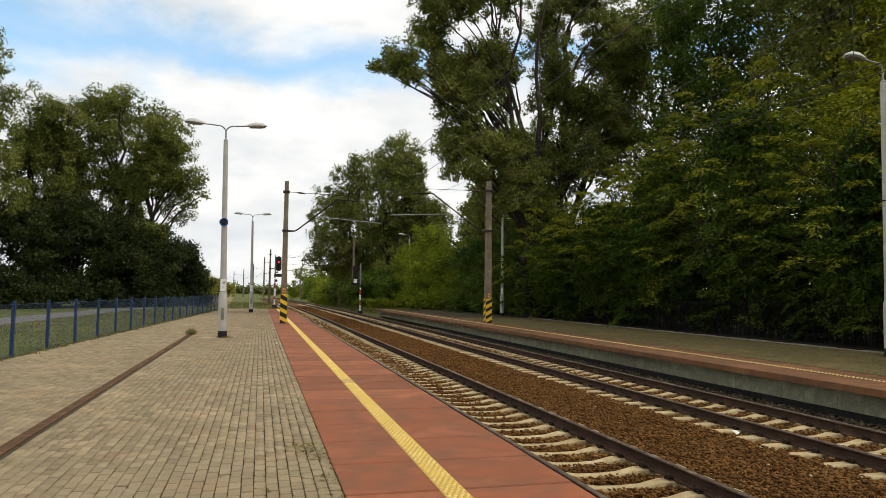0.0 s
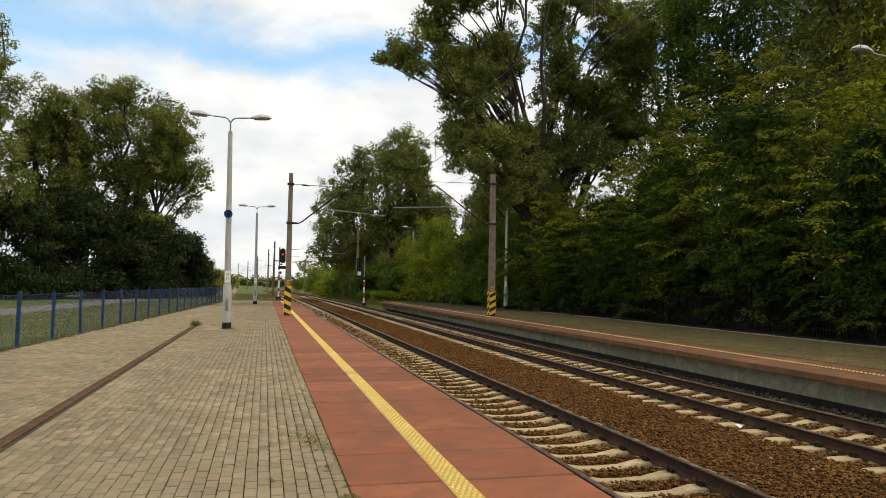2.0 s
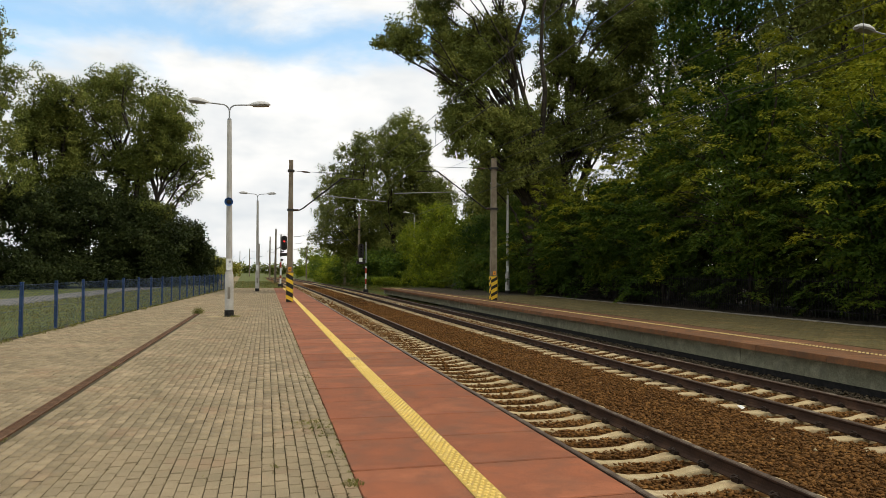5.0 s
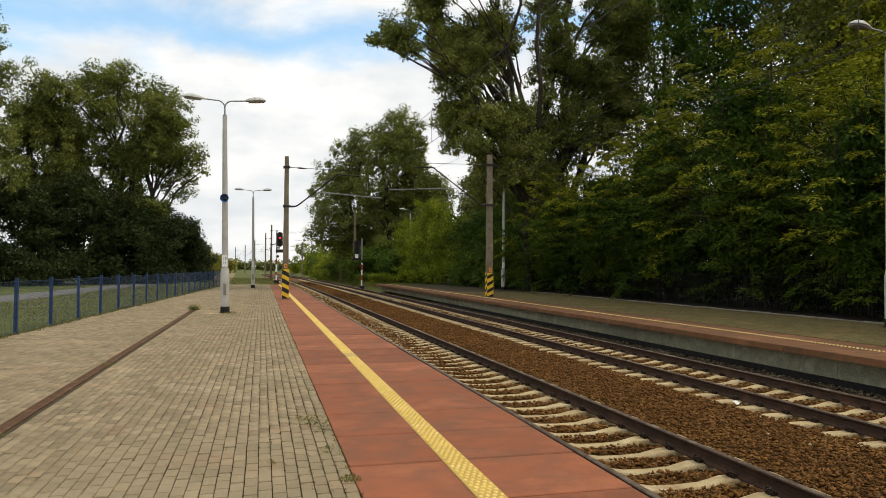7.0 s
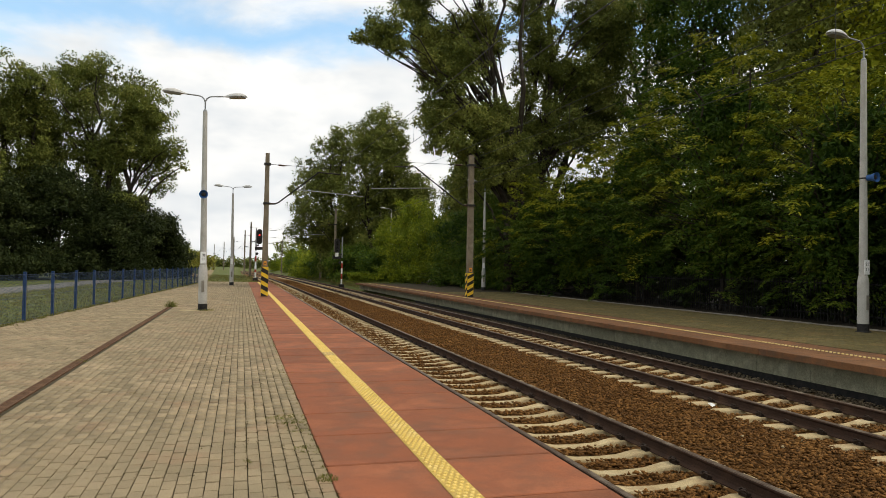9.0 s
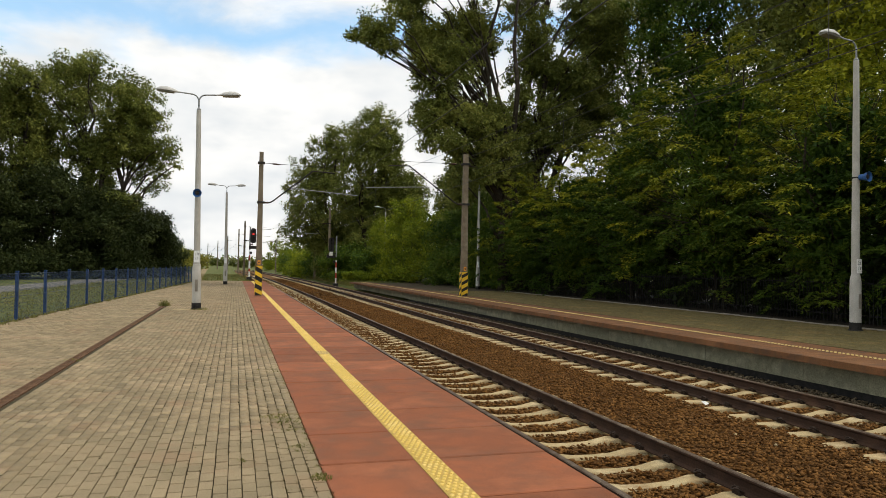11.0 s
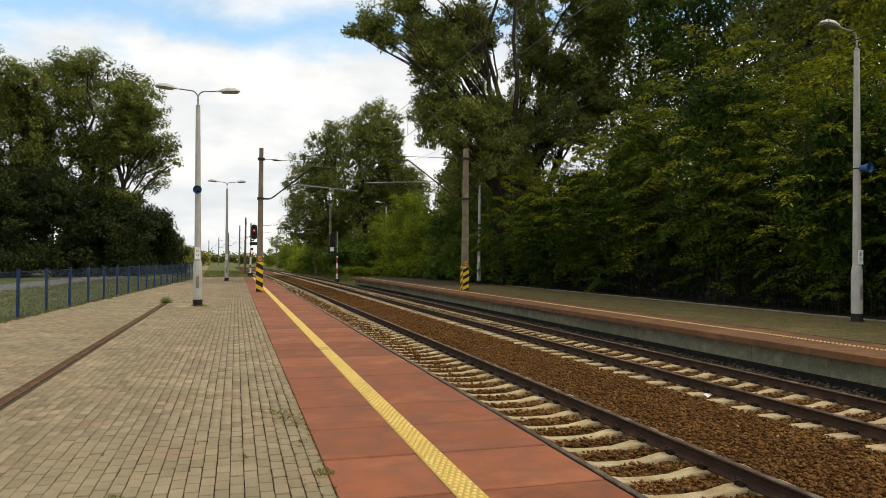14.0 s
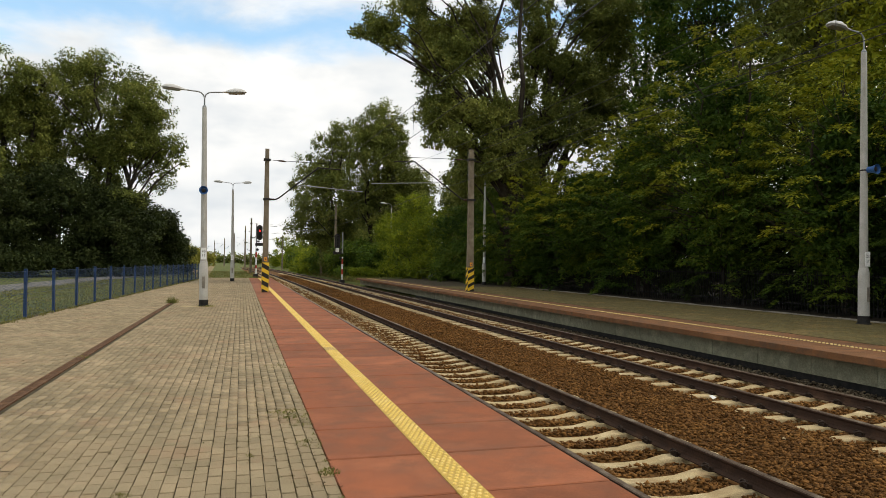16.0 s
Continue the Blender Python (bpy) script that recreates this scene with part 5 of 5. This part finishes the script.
def build_grass():
    rng = np.random.default_rng(12)
    v = []
    for x, y, r, h, n in ((-2.40, 27.25, 0.22, 0.20, 160), (-1.1, 25.0, 0.35, 0.08, 120), (0.50, 7.4, 0.24, 0.024, 240), (0.56, 7.0, 0.16, 0.02, 120), (0.60, 6.2, 0.12, 0.02, 110), (0.66, 5.3, 0.09, 0.028, 110), (-0.75, 5.1, 0.07, 0.018, 90), (0.58, 10.8, 0.25, 0.02, 110), (0.1, 5.9, 0.04, 0.02, 30), (-1.2, 9.2, 0.12, 0.014, 60), (-2.3, 7.4, 0.1, 0.015, 60), (-2.42, 12.4, 0.16, 0.02, 110)):
        tuft(v, rng, x, y, -0.008, r, h, n)
    for y in np.arange(12, 66, 0.16):
        tuft(v, rng, X_FENCE(y) + rng.normal(0.02, 0.10), y, -0.012, 0.10, 0.07, 14)
    for y in np.arange(4.5, 30, 0.22):
        if rng.random() < 0.55:
            tuft(v, rng, X_PAV - 0.02, y, -0.008, 0.03, 0.022, 7)
    for _ in range(420):
        tuft(v, rng, rng.uniform(-5, 0.6), rng.uniform(4.5, 28), -0.008, 0.02, 0.015, 4)
    moss = []
    for _ in range(5200):
        y = 4.2 + 22 * rng.random() ** 1.6
        edge = rng.random() < 0.45
        x = X_PAV - 0.1 * rng.integers(0, 7 if edge else 56)
        damp = noise.noise(Vector((x * 0.8, y * 0.55, 4.0))) + (0.30 * (1 - (X_PAV - x) / 0.7) if edge else 0)
        if damp < 0.10 or x < X_FENCE(y) + 0.1:
            continue
        tuft(moss, rng, x + rng.normal(0, 0.006), y, -0.007, 0.016 + 0.012 * rng.random(), 0.012, 6)
    tagged(new("moss", quads("moss", np.array(moss), MOSS)), "brown-green moss in the pavement joints", "moss", kind="stuff")
    tagged(new("weeds", quads("weeds", np.array(v), GRASS)), "small tufts of weeds in the pavement joints", "weeds", kind="stuff")
    v = []
    for _ in range(5500):
        y = rng.uniform(14, 62)
        x = X_FENCE(y) - rng.uniform(0.1, 7.0)
        tuft(v, rng, x, y, -0.1, 0.12, 0.09, 4)
    for _ in range(3500):
        y = rng.uniform(66, 110)
        tuft(v, rng, rng.uniform(-9, 1.6), y, -0.12, 0.15, 0.14, 4)
    for _ in range(2500):
        y = rng.uniform(67, 130)
        tuft(v, rng, rng.uniform(10.8, 15) + bend(y), y, -0.45, 0.25, 0.5, 5)
    tagged(new("grass", quads("grass", np.array(v), GRASS)), "rough mown grass with dry blades", "grass", kind="stuff")


build_grass()


def build_litter():
    rng = np.random.default_rng(8)
    m = Mesh()
    v = [(-0.06, -0.04, 0), (0.05, -0.05, 0.02), (0.07, 0.05, 0.005), (-0.04, 0.05, 0.05), (0.0, 0.0, 0.06)]
    m.add(v, [(0, 1, 4), (1, 2, 4), (2, 3, 4), (3, 0, 4), (3, 2, 1, 0)])
    tagged(new("crumpled_paper", m.data("crumpled_paper", WHITE)), "crumpled white paper scrap on the ballast", "litter").matrix_basis = pose(7.72, 10.13, -0.655, 0, 0, 30)
    spots = [(6.56, 15.6, 1, 0.1), (5.6, 28.5, 16, 0.9), (7.0, 7.9, 2, 0.3), (6.2, 13.0, 3, 0.8), (9.0, 9.0, 3, 0.5), (8.9, 21.0, 4, 0.8), (10.3, 13.0, 6, 1.5)]
    for k, (x, y, n, r) in enumerate(spots):
        o = stones("pale_stones", rng, n, (x - r, x + r), (y - r * 1.5, y + r * 1.5), -0.66, 0.034, SLEEPER, avoid=False)
        tagged(new("pale_stones", o), "pale stray stones lying on the brown ballast", "stones", kind="stuff")
    pad = Mesh().box(-0.55, 0.35, -0.3, 0.3, -0.05, 0.004, 0.003)
    tagged(new("concrete_pad", pad.data("concrete_pad", SLEEPER)), "pale mortar pad at the foot of the lamp post", "pad", kind="structure").matrix_basis = pose(-1.4, 25.2, 0)


# ---- pieces: slabs, tactile tiles, ballast, pavers ----
def build_slabs():
    slab = Mesh().box(X_PAV + 0.004, X_EDGE, -0.489, 0.489, -0.12, 0.0, 0.008).data("slab", RED)
    tile = Mesh()
    tile.box(0, 0.21, -0.4985, 0.4985, -0.02, 0.005, 0.002)
    for i in range(16):
        for j in range(4 - i % 2):
            tile.lathe([(0.0185, 0.0049), (0.017, 0.011), (0.010, 0.0155)], 7, "z", (0.027 + j * 0.052 + 0.026 * (i % 2), -0.47 + i * 0.0627, 0), 1)
    tile_me = tile.data("tactile_tile", YELLOW, STUD)
    worn = Mesh().box(0, 0.21, -0.22, 0.22, -0.02, 0.0045, 0.002).data("worn_tile", WORN)
    plat = tagged(new("platform_edge"), "faded red concrete platform edge slabs", "platform edge", kind="structure")
    line = tagged(new("tactile_strip"), "worn yellow studded tactile warning strip", "tactile strip", kind="structure")
    for i in range(-11, 61):
        y = 5.14 + i
        part("slab", slab, None, plat, "", pose(0, y, random.uniform(-0.002, 0.002), 0, random.uniform(-0.06, 0.06), 0))
        part("tactile_tile", tile_me, None, line, "", pose(X_TAC, y, 0.001))
    part("worn_tile", worn, None, line, "bare worn tile", pose(X_TAC, 12.72, 0.009))


def build_far_slabs():
    slab = Mesh().box(0, XR_PAV - XR_EDGE - 0.06, -0.4965, 0.4965, -0.13, 0, 0.006).data("slab", RED_FAR)
    tile = Mesh()
    tile.box(0, 0.21, -0.4985, 0.4985, -0.02, 0.005, 0.002)
    for i in range(10):
        for j in range(2):
            tile.lathe([(0.030, 0.0049), (0.024, 0.012), (0.013, 0.015)], 7, "z", (0.05 + j * 0.105, -0.45 + i * 0.1, 0), 1)
    tile_me = tile.data("tactile_tile", RED_FAR, STUD_FAR)
    wall = Mesh().box(0, 0.14, -0.744, 0.744, -0.56, -0.13, 0.008).data("wall_panel", WALL_FAR)
    plat = tagged(new("platform_edge_far"), "faded red concrete edge slabs of the far platform", "platform edge", kind="structure")
    line = tagged(new("tactile_strip_far"), "narrow yellow studded strip on the far platform", "tactile strip", kind="structure")
    pw = tagged(new("platform_wall_far"), "grey concrete panels under the far platform edge", "wall", kind="structure")
    for i in range(69):
        y = -3.3 + i
        part("slab", slab, None, plat, "", pose(XR_EDGE + bend(y), y, Z_R, 0, 0, 0))
        part("tactile_tile", tile_me, None, line, "", pose(XR_TAC + bend(y), y, Z_R + 0.001))
    for i in range(46):
        y = -3.0 + 1.5 * i
        part("wall_panel", wall, None, pw, "", pose(XR_EDGE + 0.42 + bend(y) + random.uniform(-0.006, 0.006), y, Z_R))
    # Near-black strip set back behind the lower edge of the panels.
    part("wall_footing", Mesh().box(XR_EDGE + 0.48, XR_EDGE + 0.60, -4, 44, -0.8, -0.5), MATT_BLACK, pw, "near-black footing set back below the panels")


def stones(name, rng, n, xr, yr, z, size, mat, avoid=True, zfun=None):
    """Angular stones strewn over a patch, clear of rails and sleepers."""
    x, y = rng.uniform(*xr, n), rng.uniform(*yr, n)
    if avoid:
        ok = np.ones(n, bool)
        for xc, ph in ((XT1, 10.155), (XT2, 9.817)):
            u = np.abs(x - xc)
            ok &= ~((np.where((x > XT1) & (x < XT2), u < 1.24, u < 1.13)) & (np.abs((y - ph + 0.3) % 0.6 - 0.3) < 0.095 + size))
            ok &= ~(np.abs(u - 0.7525) < 0.10)
        x, y = x[ok], y[ok]
    n = len(x)
    zz = z + rng.uniform(-0.022, 0.018, n) if zfun is None else zfun(x, y) + rng.uniform(-0.02, 0.018, n)
    base = np.array([(1, 0, 0), (-0.5, 0.8, 0.1), (-0.5, -0.8, -0.1), (0.15, 0.1, 0.75), (-0.1, -0.05, -0.75)])
    tri = np.array([(0, 1, 3), (1, 2, 3), (2, 0, 3), (1, 0, 4), (2, 1, 4), (0, 2, 4)])
    v = base[None] + rng.normal(size=(n, 5, 3)) * 0.24
    s = size * rng.uniform(0.5, 1.25, (n, 1, 1))
    q = rng.normal(size=(n, 4))
    q /= np.linalg.norm(q, axis=1, keepdims=True)
    w, a, b, c = q.T
    R = np.stack([np.stack([1 - 2 * (b * b + c * c), 2 * (a * b - c * w), 2 * (a * c + b * w)], -1), np.stack([2 * (a * b + c * w), 1 - 2 * (a * a + c * c), 2 * (b * c - a * w)], -1),
                  np.stack([2 * (a * c - b * w), 2 * (b * c + a * w), 1 - 2 * (a * a + b * b)], -1)], 1)
    v = np.einsum("nij,nkj->nki", R, v * s) * np.array([1.08, 1.08, 0.62]) + np.stack([x + 0 * x, y, zz], -1)[:, None]
    v[:, :, 0] += np.array([bend(t) for t in y])[:, None]
    me = bpy.data.meshes.new(name)
    me.vertices.add(n * 5)
    me.vertices.foreach_set("co", v.astype(np.float32).ravel())
    idx = (np.arange(n)[:, None, None] * 5 + tri[None]).astype(np.int32).ravel()
    me.loops.add(len(idx))
    me.loops.foreach_set("vertex_index", idx)
    me.polygons.add(len(idx) // 3)
    me.polygons.foreach_set("loop_start", np.arange(0, len(idx), 3, dtype=np.int32))
    me.polygons.foreach_set("loop_total", np.full(len(idx) // 3, 3, np.int32))
    me.materials.append(mat)
    me.update(calc_edges=True)
    return me


def build_ballast():
    rng = np.random.default_rng(21)

    def shelf(x, y):
        zc = np.full_like(x, -0.688)
        zc = np.where(x > 9.75, -0.672, zc)
        zc = np.where((x > XT1 + 1.15) & (x < XT2 - 1.26), -0.660, zc)
        return zc
    tagged(new("ballast", stones("ballast", rng, 72000, (2.5, 9.72), (-1.0, 17), 0, 0.037, STONE, zfun=shelf)), "rust-brown crushed stone ballast between the sleepers", "ballast", kind="stuff")
    tagged(new("ballast", stones("ballast", rng, 46000, (2.5, 9.72), (17, 46), 0, 0.044, STONE, zfun=shelf)), "rust-brown crushed stone ballast between the sleepers", "ballast", kind="stuff")
    tagged(new("ballast", stones("ballast", rng, 16000, (2.5, 10.4), (46, 110), 0, 0.08, STONE, zfun=shelf)), "rust-brown crushed stone ballast further along the line", "ballast", kind="stuff")
    tagged(new("grey_ballast", stones("grey_ballast", rng, 13000, (9.72, 10.90), (5, 46), 0, 0.042, STONE_GREY, zfun=shelf)), "grey crushed stone below the far platform wall", "ballast", kind="stuff")


def paver_rows(name, x0, x1f, y0, y1, z, rng, parent, near_box, shift, mat=None):
    """Concrete blocks in running bond along the platform; those in near_box are single pieces."""
    top = np.array([(0.005, 0.0105, 0), (0.095, 0.0105, 0), (0.095, 0.1895, 0), (0.005, 0.1895, 0)])
    rim = np.array([(0.003, 0.007, -0.006), (0.097, 0.007, -0.006), (0.097, 0.193, -0.006), (0.003, 0.193, -0.006)])
    low = rim + np.array([0, 0, -0.03])
    cols = int((x0 - x1f(y0)) / 0.1) + 30
    P = []
    for c in range(cols):
        x = x0 - 0.1 * (c + 1)
        off = 0.1 * (c % 2) + rng.normal(0, 0.006)
        ys = np.arange(y0 + off, y1, 0.2)
        P.append(np.stack([np.full_like(ys, x) + rng.normal(0, 0.0012, len(ys)), ys, rng.normal(0, 0.0015, len(ys))], -1))
    P = np.vstack(P)
    edge = np.array([x1f(t) for t in P[:, 1]])
    P = P[P[:, 0] > edge]
    P = P[(np.abs(P[:, 0] + 0.05 + 2.445) > 0.1) | (P[:, 1] > 27.0)] if shift else P
    P[:, 2] += z
    if near_box:
        bx0, bx1, by0, by1 = near_box
        sel = (P[:, 0] > bx0) & (P[:, 0] < bx1) & (P[:, 1] > by0) & (P[:, 1] < by1)
        one = Mesh().add(np.vstack([low, rim, top]), [(8, 9, 10, 11)] + [q for i in range(4) for q in ((i, (i + 1) % 4, 4 + (i + 1) % 4, 4 + i), (4 + i, 4 + (i + 1) % 4, 8 + (i + 1) % 4, 8 + i))])
        me = one.data("paver", PAVER)
        for p in P[sel][:300]:
            part("paver", me, None, parent, "", Matrix.Translation(p))
        P = np.vstack([P[~sel], P[sel][300:]])
    v = np.vstack([rim, top])
    n = len(P)
    V = (P[:, None] + v[None]).reshape(-1, 3)
    fc = np.array([(4, 5, 6, 7)] + [(i, (i + 1) % 4, 4 + (i + 1) % 4, 4 + i) for i in range(4)])
    idx = (np.arange(n)[:, None, None] * 8 + fc[None]).astype(np.int32).ravel()
    me = bpy.data.meshes.new(name)
    me.vertices.add(len(V))
    me.vertices.foreach_set("co", V.astype(np.float32).ravel())
    me.loops.add(len(idx))
    me.loops.foreach_set("vertex_index", idx)
    me.polygons.add(n * 5)
    me.polygons.foreach_set("loop_start", np.arange(0, len(idx), 4, dtype=np.int32))
    me.polygons.foreach_set("loop_total", np.full(n * 5, 4, np.int32))
    me.materials.append(mat or PAVER)
    me.update(calc_edges=True)
    o = part(name, me, None, parent)
    return tagged(o, "beige-grey concrete paving blocks", kind="stuff")


build_litter()
build_slabs()
build_far_slabs()
build_ballast()
paver_rows("paving_blocks", X_PAV, lambda y: X_FENCE(y) + 0.06, -5.8, 65.9, 0.0, np.random.default_rng(31), bpy.data.objects["pavement"], (-1.6, 0.6, 4.2, 6.9), True)
paver_rows("paving_blocks", XR_BACK - 0.1, lambda y: XR_PAV + 0.0, -3.6, 44.0, Z_R, np.random.default_rng(32), bpy.data.objects["pavement_far"], None, False, PAVER_MOSS)


# ---- what moves: boughs that stir in the wind ----
def motions():
    k = 0
    for t, crowns, amp in SWAY:
        for c in crowns:
            k += 1
            a, b, w = k * 1.7, k * 2.9, 1.5 + 0.5 * math.sin(k * 5.1)
            rows = []
            for i in range(33):
                s = i * 0.5
                gust = 0.6 + 0.4 * math.sin(0.45 * s + 0.3 * k)
                rows.append((s, pose(0, 0, 0, amp * gust * math.sin(w * s + a), amp * gust * math.sin(0.8 * w * s + b), 0.5 * amp * math.sin(0.6 * w * s + a + b))))
            walk(c, rows)


motions()
